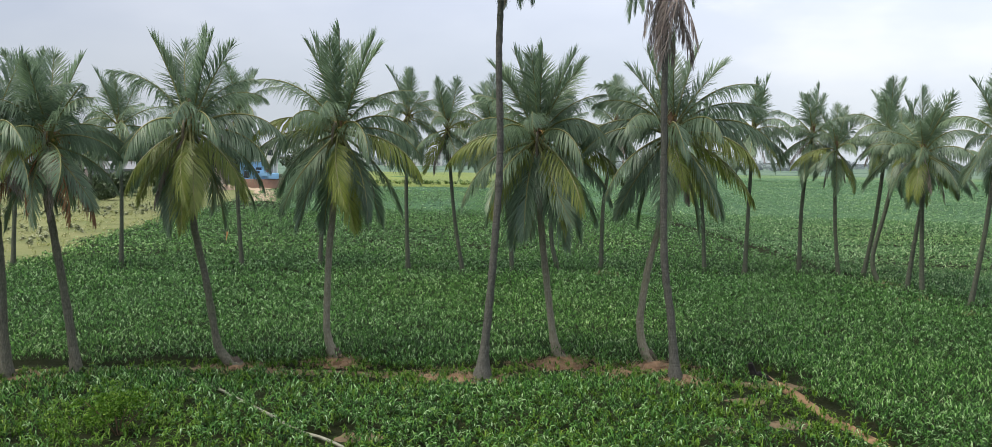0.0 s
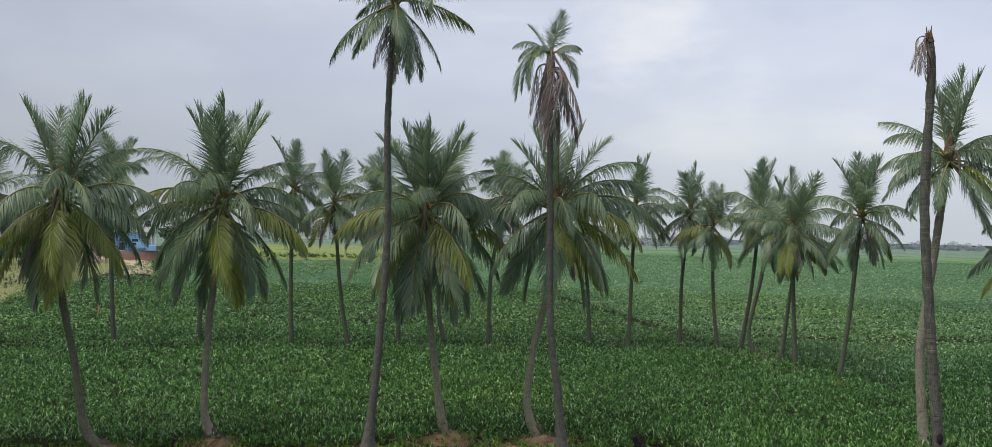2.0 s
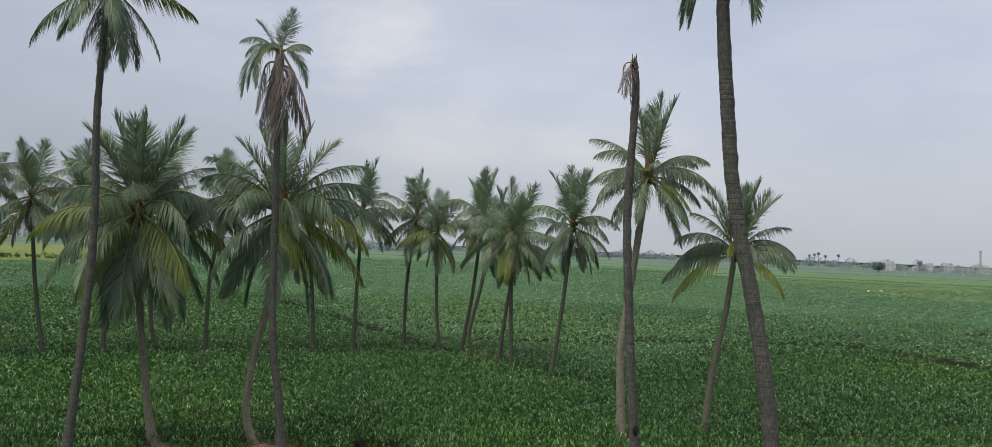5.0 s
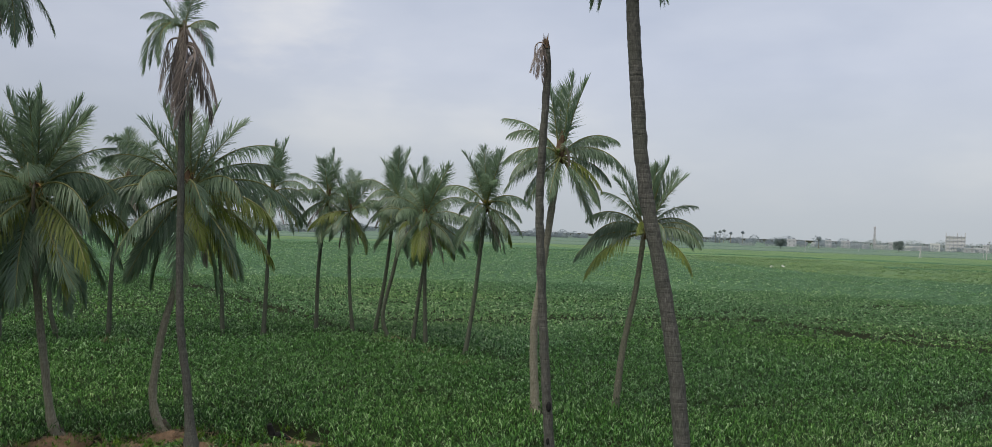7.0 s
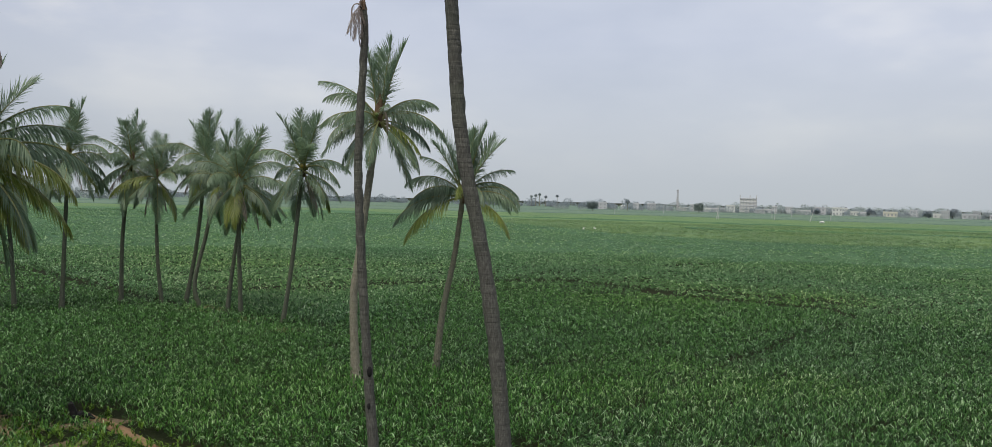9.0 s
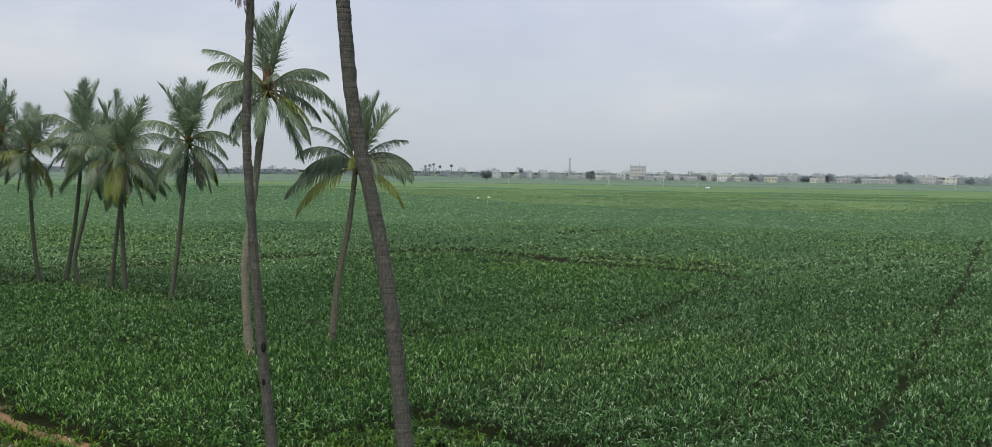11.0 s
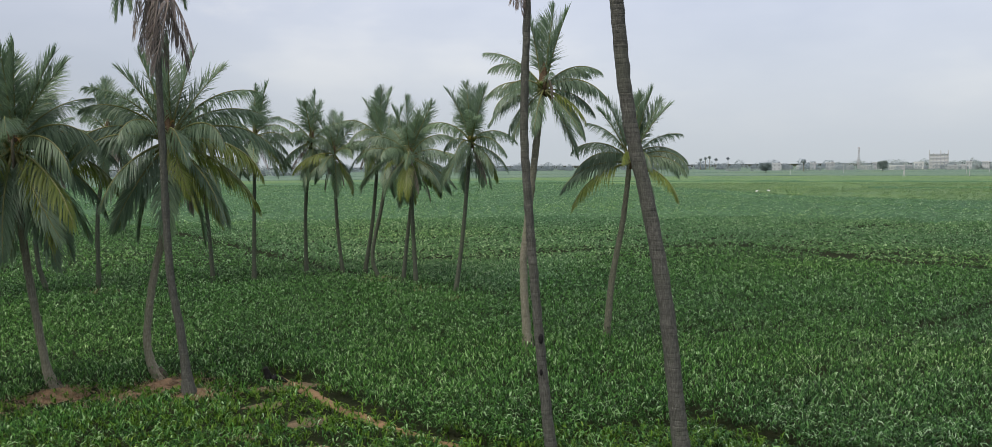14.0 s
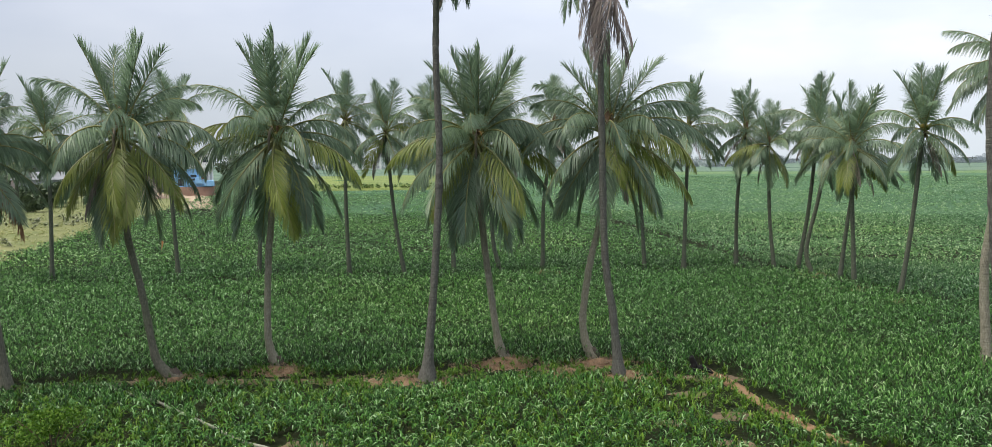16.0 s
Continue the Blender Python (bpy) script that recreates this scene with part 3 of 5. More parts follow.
strip("ripe_crop", M_RIPE, "yellowing ripe crop strip across the far field", (-34, 184), (6, 187), 10, 0.75, 5)
grow_crops()


def meadow():
    ys = [0, 30, 48, 65, 80, 100, 130, 160, 185]
    verts, faces = [], []
    for y in ys:
        e = float(meadow_edge(y))
        for f in (0.0, 0.06, 0.3, 1.0):
            x = e - 75 * f
            verts.append((x, y, 0.02 if f == 0 else 0.10 + 0.05 * noise.noise((x * 0.1, y * 0.1, 0))))
    for i in range(len(ys) - 1):
        for j in range(3):
            q = i * 4 + j
            faces.append((q, q + 4, q + 5, q + 1))
    ob = new("meadow", mesh_from("meadow", verts, faces, M_MEADOW, True))
    tagged(ob, "rough yellow-green pasture beside the crop", "meadow", kind="structure")
    rng = np.random.default_rng(4)
    x, y = scatter(rng, 45.0, 135.0, 1.7, -34, -12)
    k = x < meadow_edge(y) - 0.4 * rng.uniform(0, 1, len(x))
    x, y = x[k], y[k]
    h = 0.12 * rng.uniform(0.5, 1.5, len(x)) * (1 + 0.6 * wobble(x, y, 0.2))
    leaf_stuff("meadow_grass", [blades(rng, x, y, 0.06, h, 6, 0.24, 0.05, 0.6, 1.2)], M_GRASS, "dry yellow-green grass tufts on the pasture", "grass")


meadow()


def pasture_scrub():
    """Low pale-leaved scrub scattered over the far half of the pasture."""
    rng = np.random.default_rng(61)
    k = Mat("scrub_leaf")
    c = k.ramp(k.island(), (0.0, (0.12, 0.15, 0.07)), (0.5, (0.24, 0.27, 0.14)), (1.0, (0.46, 0.47, 0.36)))
    mat = k.finish(c, 0.7, translucent=0.2, spec=0.2)
    x, y = scatter(rng, 62.0, 118.0, 0.42, -34, -13)
    q = (x < meadow_edge(y) - 2.0) & (rng.uniform(0, 1, len(x)) < 0.35 + 0.65 * wobble(x, y, 0.13, 0.7))
    x, y = x[q], y[q]
    h = 0.45 * rng.uniform(0.4, 1.4, len(x))
    leaf_stuff("pasture_scrub", [blades(rng, x, y, 0.05, h, 26, 0.30, 0.11, 0.7, 1.0)], mat, "low pale green scrub scattered over the pasture", "scrub")


pasture_scrub()


def ridge(name, line, half, height, mat, label, seed=1, step=0.22):
    """A low earth bank along a line, with ragged edges."""
    pts = spline([(x, y, 0) for x, y in line], step)
    verts, faces = [], []
    across = (-1.0, -0.72, -0.35, 0.0, 0.35, 0.72, 1.0)
    for i, p in enumerate(pts):
        d = (pts[min(i + 1, len(pts) - 1)] - pts[max(i - 1, 0)]).normalized()
        s = Vector((-d.y, d.x, 0))
        wv = half * (0.8 + 0.55 * noise.noise((p.x * 1.1, p.y * 1.1, seed)))
        for a in across:
            q = p + s * a * wv
            z = height * (1 - a * a) * (0.8 + 0.6 * noise.noise((q.x * 2.3, q.y * 2.3, seed + 5))) - 0.03 * abs(a)
            z += 0.03 * noise.noise((q.x * 7, q.y * 7, seed))
            verts.append((q.x, q.y, z + 0.015))
    m = len(across)
    for i in range(len(pts) - 1):
        for j in range(m - 1):
            faces.append((i * m + j, (i + 1) * m + j, (i + 1) * m + j + 1, i * m + j + 1))
    ob = new(name, mesh_from(name, verts, faces, mat, True))
    return tagged(ob, label, "earth bank", kind="structure")


ridge("field_bund", PATH[:4], 0.27, 0.10, M_SOIL, "bare brown earth bank between two plots", 2)
ridge("field_bund", PATH[3:], 0.13, 0.08, M_SOIL, "narrow weedy earth bank between two plots", 4)
ridge("field_bund", BUND, 0.26, 0.06, M_PATCH, "low earth bank under the front row of palms", 6)
ridge("dirt_track", [(-30, 118), (-38, 150), (-44, 172)], 2.2, 0.15, M_SOIL_PALE, "pale dirt track beside the blue house", 8)


def mound(x, y, r, h, seed, mat=None, name="litter_mound", label="reddish brown heap of dry roots and earth"):
    """A litter heap at the foot of a palm."""
    verts, faces = [], []
    n, k = 22, 6
    for i in range(k + 1):
        f = i / k
        for j in range(n):
            w = 2 * math.pi * j / n
            rr = r * f * (0.8 + 0.4 * noise.noise((math.cos(w) * 1.3, math.sin(w) * 1.3, seed)))
            px, py = x + rr * math.cos(w) * 1.25, y + rr * math.sin(w) * 0.85
            z = h * (1 - f) ** 0.9 * (0.85 + 0.5 * noise.noise((px * 3, py * 3, seed))) + 0.03 * noise.noise((px * 9, py * 9, seed)) + (0.02 if i < k else -0.04)
            verts.append((px, py, z))
    for i in range(k):
        for j in range(n):
            q = (j + 1) % n
            faces.append((i * n + j, (i + 1) * n + j, (i + 1) * n + q, i * n + q))
    ob = new(name, mesh_from(name, verts, faces, mat or M_STRAW, True))
    tagged(ob, label, "soil", kind="structure")


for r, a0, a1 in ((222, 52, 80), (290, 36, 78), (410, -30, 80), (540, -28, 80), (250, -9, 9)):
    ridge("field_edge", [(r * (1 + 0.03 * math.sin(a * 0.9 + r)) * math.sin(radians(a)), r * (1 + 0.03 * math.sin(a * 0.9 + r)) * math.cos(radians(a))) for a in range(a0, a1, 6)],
          0.9 + r * 0.002, 0.62, M_CANOPY_HAZE if r < 400 else M_CANOPY_FAR_HAZE, "low weedy bank between far plots", r, 4.0)

# ---- coconut palms ----
M_STALK = simple("fruit_stalk", (0.20, 0.12, 0.04), (0.36, 0.22, 0.08), 6.0, 0.6)

M_SPATHE = simple("dry_sheath", (0.16, 0.12, 0.09), (0.32, 0.27, 0.22), 5.0, 0.7)


def frond_mesh(name, e0, droop, hang, seed, leafmat, per_side=46, fold=0.25, ragged=0.05, broad=1.0):
    """A pinnate leaf of unit length that leaves the origin towards +x at e0 degrees and arches down."""
    rng = np.random.default_rng(seed)
    n = 14
    s = np.linspace(0, 1, n + 1)
    el = radians(e0) - radians(droop) * s ** (0.8 if droop > 100 else 1.35)
    el = np.maximum(el, radians(-86))
    sway = rng.normal(0, 0.24) * s ** 1.5
    step = 1.0 / n
    tang = np.stack([np.cos(el) * np.cos(sway), np.cos(el) * np.sin(sway), np.sin(el)], 1)
    pos = np.concatenate([np.zeros((1, 3)), np.cumsum(tang[:-1] * step, 0)])
    rad = 0.016 * (1 - 0.85 * s) + 0.010 * np.exp(-s / 0.05)
    rv, rf = tube_geo([tuple(p) for p in pos], list(rad), 4, False)
    rv = np.array([tuple(v) for v in rv])
    tris = []
    for a, b, c, d in rf:
        tris += [(a, b, c), (a, c, d)]
    nr = len(tris)
    t = np.linspace(0.15, 0.995, per_side)
    t = np.repeat(t, 2) + rng.normal(0, 0.006, per_side * 2)
    t = np.clip(t, 0.1, 1.0)
    sign = np.tile([1.0, -1.0], per_side)
    keep = rng.uniform(0, 1, len(t)) > ragged
    t, sign = t[keep], sign[keep]
    m = len(t)
    P = np.stack([np.interp(t, s, pos[:, i]) for i in range(3)], 1)
    T = np.stack([np.interp(t, s, tang[:, i]) for i in range(3)], 1)
    T /= np.linalg.norm(T, axis=1)[:, None]
    side = np.cross(np.array([0, 0, 1.0]), np.array([math.cos(0), 0.0, 0.0]))
    S = np.tile(side, (m, 1))
    Nn = np.cross(T, S)
    prof = np.interp(t, [0.1, 0.22, 0.45, 0.75, 1.0], [0.55, 0.9, 1.0, 0.75, 0.32])
    ln = (0.38 if e0 > 65 else 0.315) * prof * rng.uniform(0.75, 1.15, m)
    phi = np.radians(np.interp(t, [0.1, 0.5, 1.0], [58, 42, 15] if e0 > 65 else [64, 46, 18]) + rng.normal(0, 8, m))
    D = T * np.cos(phi)[:, None] + S * (np.sin(phi) * sign)[:, None] + Nn * (fold + rng.normal(0, 0.10, m))[:, None]
    D /= np.linalg.norm(D, axis=1)[:, None]
    down = np.array([0, 0, -1.0])
    g = hang * rng.uniform(0.7, 1.3, m)[:, None]
    D1 = D + down * g * 0.45
    D1 /= np.linalg.norm(D1, axis=1)[:, None]
    D2 = D + down * g * 1.35
    D2 /= np.linalg.norm(D2, axis=1)[:, None]
    A = P
    Bm = A + D1 * (ln * 0.5)[:, None]
    C = Bm + D2 * (ln * 0.55)[:, None]
    W = T - D1 * np.sum(T * D1, 1)[:, None]
    W /= np.linalg.norm(W, axis=1)[:, None]
    wd = (0.0053 * broad * rng.uniform(0.8, 1.2, m))[:, None]
    v = np.stack([A - W * wd * 0.6, A + W * wd * 0.6, Bm - W * wd, Bm + W * wd, C], 1).reshape(-1, 3)
    o = len(rv) + np.arange(m)[:, None] * 5
    f = (o[:, None, :] + np.array([[0, 1, 3], [0, 3, 2], [2, 3, 4]])[None]).reshape(-1, 3)
    me = mesh_arrays(name, np.concatenate([rv, v]), np.concatenate([np.array(tris), f]), leafmat)
    me.materials.append(M_RACHIS if leafmat in (M_FROND, M_FROND_Y) else leafmat)
    idx = np.zeros(len(me.polygons), dtype=np.int32)
    idx[:nr] = 1
    me.polygons.foreach_set("material_index", idx)
    return me


# a shelf of leaf forms by age, from the upright spear to the hanging skirt
AGES = [(88, 6, 0.12), (80, 13, 0.2), (70, 22, 0.3), (58, 62, 1.0), (50, 96, 1.8), (37, 98, 2.3), (22, 88, 2.5), (4, 72, 2.4), (-18, 58, 1.8), (-40, 40, 1.2), (-60, 24, 0.8), (-74, 11, 0.7), (12, 150, 0.8), (10, 260, 0.8)]
FRONDS = {}


def frond(age, variant, kind):
    key = (age, variant, kind)
    if key not in FRONDS:
        e0, droop, hang = AGES[age]
        mat = {"green": M_FROND, "yellow": M_FROND_Y, "dry": M_FROND_DRY, "rust": M_FROND_RUST}[kind]
        if kind in ("dry", "rust"):
            FRONDS[key] = frond_mesh("frond", e0, droop, hang + 1.6, 900 + age * 10 + variant, mat, 60, -0.1, 0.4)
        else:
            FRONDS[key] = frond_mesh("frond", e0 + 3 * variant - 3, droop * (0.9 + 0.1 * variant), hang, 100 + age * 10 + variant, mat, 112 if age < 3 else 106, ragged=0.17, broad=1.05 if age < 3 else 1.0)
    return FRONDS[key]


def add_frond(palm, top, az, age, variant, kind, length, lower=0.0, label=""):
    ob = new("frond", frond(age, variant, kind))
    ob.parent = palm
    ob.location = Vector(top) + Vector((math.cos(az) * 0.07, math.sin(az) * 0.07, -lower))
    tw = random.Random(int(az * 1000) + age)
    ob.rotation_euler = (tw.gauss(0, 0.22), tw.gauss(0, 0.08), az + tw.gauss(0, 0.05))
    ob.scale = (length, length * 1.0, length)
    return tagged(ob, label)


NUTS = []


def nut_mesh(mat):
    bm = bmesh.new()
    bmesh.ops.create_icosphere(bm, subdivisions=2, radius=0.085)
    for v in bm.verts:
        v.co.z *= 1.22
        v.co.x *= 1 + 0.06 * math.sin(3 * math.atan2(v.co.y, v.co.x))
    me = bpy.data.meshes.new("coconut")
    bm.to_mesh(me)
    bm.free()
    me.polygons.foreach_set("use_smooth", [True] * len(me.polygons))
    me.materials.append(mat)
    return me


def trunk_mesh(pts, r0, r1, flare, step, sides, mat, seed):
    path = spline(pts, step)
    total = path[-1].z - path[0].z
    rad = []
    ln = 0.0
    for i, p in enumerate(path):
        ln += (p - path[i - 1]).length if i else 0
        f = min(1, max(0, (p.z - path[0].z) / total))
        r = r0 + (r1 - r0) * f ** 0.8
        r *= 1 + flare * math.exp(-max(0, p.z - path[0].z) / 0.42)
        r *= 1 + 0.014 * (1 if i % 2 else -1) + 0.05 * noise.noise((seed, ln * 1.3, 0))
        rad.append(r)
    path[0] = path[0] - Vector((0, 0, 0.25))
    v, f = tube_geo(path, rad, sides, True)
    if step < 0.15:
        v = [p + Vector((noise.noise(p * 5.0), noise.noise(p * 5.0 + Vector((9, 0, 0))), 0)) * 0.018 for p in v]
    return mesh_from("trunk", v, f, mat, True)


def palm(base, pts, length=3.0, n=26, seed=0, r0=0.125, r1=0.09, flare=0.7, nuts=8, yellow=0.12, label="", near=True, pale=False,
         shares=(0.22, 0.46), dry=2, rust=0, fixed=(), group="coconut palms", dark=False):
    """A coconut palm from the foot through pts to the growing point. fixed: fronds (bearing from straight right, anticlockwise; age; kind; length)."""
    rng = random.Random(seed)
    b = Vector((*base, 0.0))
    top = Vector(pts[-1]) - b
    t = thing("coconut_palm", b, label or "tall coconut palm with a full green crown and ringed trunk", "palm tree", group)
    rel = [Vector((0, 0, 0))] + [Vector(p) - b for p in pts]
    tr = new("trunk", trunk_mesh(rel, r0, r1, flare, 0.075 if near else 0.16, 12 if near else 9, M_TRUNK_PALE if pale else M_TRUNK_DARK if dark else M_TRUNK if near else M_TRUNK_BACK, seed))
    tr.parent = t
    tagged(tr, "grey ringed trunk")
    if near:
        rc = [Vector((0, 0, z)) for z in (-0.2, 0.02, 0.10, 0.22)]
        v, f = tube_geo(rc, [r0 * (1.6 + flare * 0.5), r0 * (1.4 + flare * 0.4), r0 * (1.1 + flare * 0.3), r0 * 0.95], 14)
        v = [p + Vector((noise.noise(p * 6 + b), noise.noise(p * 6 - b), noise.noise(p * 8))) * 0.045 for p in v]
        v = [p + (rel[1] - rel[0]) * max(0, p.z) / max(0.3, rel[1].z - rel[0].z) for p in v]
        rt = new("root_collar", mesh_from("root_collar", v, f, M_ROOT, True))
        rt.parent = t
        tagged(rt, "dark swollen collar of roots")
    # fibrous heart
    hb = [top + Vector((0, 0, z)) for z in (-0.55, -0.3, -0.05, 0.25, 0.55)]
    v, f = tube_geo(hb, [r1 * 1.02, r1 * 1.25, r1 * 1.45, r1 * 1.1, 0.02], 9)
    v = [p + Vector((noise.noise(p * 9), noise.noise(p * 9 + Vector((3, 1, 0))), 0)) * 0.04 for p in v]
    hm = new("crown_fibre", mesh_from("crown_fibre", v, f, M_FIBRE, True))
    hm.parent = t
    tagged(hm, "brown fibrous leaf bases")
    az = rng.uniform(0, 6.28)
    brush, arch = (int(round(n * q)) for q in (shares if near else (0.2, 0.38)))
    for i in range(n):
        f = i / max(1, n - 1)
        if i < brush:
            age, ln = (0, 1, 2, 1, 2, 0, 2, 1)[i % 8], 0.92
        elif i < brush + arch:
            age, ln = (3, 5, 4, 6, 3, 7, 4, 6)[(i - brush) % 8], 0.97
        else:
            age, ln = (8, 9, 8, 10, 9)[(i - brush - arch) % 5], 0.98
        kind = "yellow" if age >= 5 and rng.random() < yellow else "green"
        add_frond(t, top, az, age, rng.randrange(3), kind, length * ln * rng.uniform(0.86, 1.1), 0.05 + 0.38 * f)
        az += 2.39996 + rng.uniform(-0.25, 0.25)
    for i in range(dry):
        add_frond(t, top, rng.uniform(0, 6.28), 9 + rng.randrange(2), rng.randrange(2), "dry", length * rng.uniform(0.6, 0.85), 0.45, "withered hanging frond")
    for i in range(rust):
        add_frond(t, top, rng.uniform(0, 6.28), 9 + rng.randrange(2), rng.randrange(2), "rust", length * rng.uniform(0.7, 0.95), 0.45, "rust-brown dead frond")
    for a, age, kind, ln in fixed:
        add_frond(t, top, radians(a), age, rng.randrange(3), kind, ln, 0.1 + 0.03 * age)
    if nuts > 5:
        for i in range(12):
            w = rng.uniform(0, 6.28)
            r = rng.uniform(0.3, 0.55)
            a = top + Vector((0, 0, -0.05))
            c = top + Vector((math.cos(w) * r, math.sin(w) * r, rng.uniform(-0.35, 0.25)))
            m = (a + c) / 2 + Vector((0, 0, 0.14))
            v, f = tube_geo(spline([a, m, c], 0.12), [0.018] * len(spline([a, m, c], 0.12)), 4)
            st = new("fruit_stalk", mesh_from("fruit_stalk", v, f, M_STALK))
            st.parent = t
    for i in range(1 if near and nuts else 0):
        w = -1.57 + rng.uniform(-0.5, 0.5)
        q = [top + Vector((math.cos(w) * r, math.sin(w) * r, z)) for r, z in ((0.10, 0.0), (0.26, -0.08), (0.36, -0.35), (0.38, -rng.uniform(0.6, 0.85)))]
        sv, sf = tube_geo(spline(q, 0.08), [0.015 + 0.03 * math.sin(math.pi * k / (len(spline(q, 0.08)) - 1)) for k in range(len(spline(q, 0.08)))], 6)
        so = new("spathe", mesh_from("spathe", sv, sf, M_SPATHE, True))
        so.parent = t
        tagged(so, "dry grey-brown flower sheath")
    if nuts and not NUTS:
        NUTS.extend((nut_mesh(M_NUT), nut_mesh(M_NUT_GREEN)))
    for i in range(nuts):
        w = rng.uniform(0, 6.28)
        d = rng.uniform(0.12, 0.28)
        ob = new("coconut", NUTS[rng.random() < 0.35])
        ob.parent = t
        ob.location = top + Vector((math.cos(w) * d, math.sin(w) * d, rng.uniform(-0.38, -0.05)))
        ob.rotation_euler = (rng.uniform(-0.5, 0.5), rng.uniform(-0.5, 0.5), rng.uniform(0, 6))
        s = rng.uniform(0.6, 0.9)
        ob.scale = (s, s, s)
    return t


FRONT = "palms of the front row"
BACK = "palms of the back row"
palm((-12.91, 24.04), [(-12.96, 24.01, 1.33), (-12.98, 24.0, 2.84), (-13.05, 23.96, 4.5), (-13.14, 23.91, 6.5)], 2.6, 24, 1, 0.15, 0.105, 0.9, 6, group=FRONT)
palm((-11.27, 24.56), [(-11.48, 24.47, 1.95), (-11.72, 24.35, 3.82), (-11.88, 24.28, 5.16), (-11.81, 24.31, 6.55)], 2.4, 25, 2, 0.12, 0.09, 0.9, 8, 0.18, rust=1, shares=(0.2, 0.54), group=FRONT, fixed=((185, 9, "rust", 2.4), (-8, 9, "rust", 2.5), (-30, 9, "rust", 2.3)),
     label="coconut palm with a drooping crown and rusty dead fronds")
palm((-7.05, 25.5), [(-7.38, 25.5, 0.18), (-7.62, 25.47, 0.45), (-7.77, 25.43, 0.9), (-8.02, 25.35, 2.56), (-8.33, 25.26, 4.32), (-8.38, 25.25, 7.0)], 2.8, 0, 3, 0.105, 0.085, 0.9, 16, group=FRONT,
     label="coconut palm with yellow-green drooping fronds and ripe nuts",
     fixed=((20, 0, "green", 2.57), (200, 1, "green", 2.53), (0, 1, "green", 2.47), (170, 2, "green", 2.43), (-20, 2, "green", 2.43), (90, 2, "green", 2.43), (182, 3, "green", 2.75), (2, 3, "green", 2.20), (140, 4, "green", 2.50), (40, 4, "green", 2.50), (0, 6, "green", 2.80), (178, 7, "green", 2.60), (165, 6, "green", 2.50), (-8, 7, "green", 2.70), (15, 8, "green", 2.70), (25, 9, "green", 2.70), (215, 8, "yellow", 2.50), (235, 9, "yellow", 2.40), (-92, 10, "yellow", 2.75), (-70, 9, "yellow", 2.70), (-30, 8, "yellow", 2.60), (-45, 9, "yellow", 2.70), (-110, 9, "yellow", 2.50), (150, 8, "green", 2.60), (160, 9, "green", 2.60), (90, 9, "green", 2.80), (110, 10, "green", 2.90), (60, 9, "green", 2.80), (130, 10, "green", 2.70), (-125, 10, "green", 2.80), (30, 10, "green", 2.70), (-80, 4, "green", 2.40), (-125, 5, "green", 2.50), (-50, 5, "green", 2.50), (95, 3, "green", 2.40), (120, 3, "green", 2.40)))
palm((-4.46, 26.52), [(-4.70, 26.5, 0.28), (-4.84, 26.48, 0.75), (-4.87, 26.47, 1.3), (-4.81, 26.48, 3.19), (-4.69, 26.5, 4.47), (-4.51, 26.53, 6.98)], 2.9, 0, 4, 0.105, 0.085, 0.9, 7, pale=True, group=FRONT, dry=1,
     label="coconut palm with an upright brush over hanging fronds",
     fixed=((0, 0, "green", 2.72), (180, 1, "green", 2.68), (0, 1, "green", 2.72), (185, 2, "green", 2.62), (0, 2, "green", 2.72), (90, 1, "green", 2.53), (270, 1, "green", 2.43), (180, 3, "green", 2.70), (165, 5, "green", 2.70), (195, 6, "yellow", 2.60), (0, 3, "green", 2.40), (10, 6, "green", 2.60), (-10, 7, "yellow", 2.90), (20, 5, "green", 2.50), (185, 7, "green", 2.70), (170, 9, "green", 2.90), (230, 9, "green", 2.80), (-110, 9, "yellow", 2.60), (-95, 10, "yellow", 2.85), (-75, 10, "yellow", 2.80), (-30, 9, "green", 2.80), (20, 9, "green", 2.90), (-55, 9, "green", 2.70), (150, 8, "green", 2.80), (40, 8, "green", 2.80), (90, 9, "green", 2.90), (120, 10, "green", 2.90), (60, 10, "green", 2.90), (-140, 10, "green", 2.90), (-20, 10, "green", 2.90), (-85, 4, "green", 2.40), (-60, 5, "green", 2.50), (-120, 5, "green", 2.50), (80, 3, "green", 2.40), (120, 4, "green", 2.50)))
palm((-0.32, 24.4), [(-0.26, 24.4, 0.91), (-0.08, 24.4, 2.96), (0.08, 24.4, 5.99), (0.02, 24.4, 8.95), (0.15, 24.4, 12.3)], 2.15, 25, 5, 0.112, 0.08, 2.1, 0, 0.05, shares=(0.16, 0.46), dark=True,
     group=FRONT, label="very tall slender coconut palm with a small drooping crown")
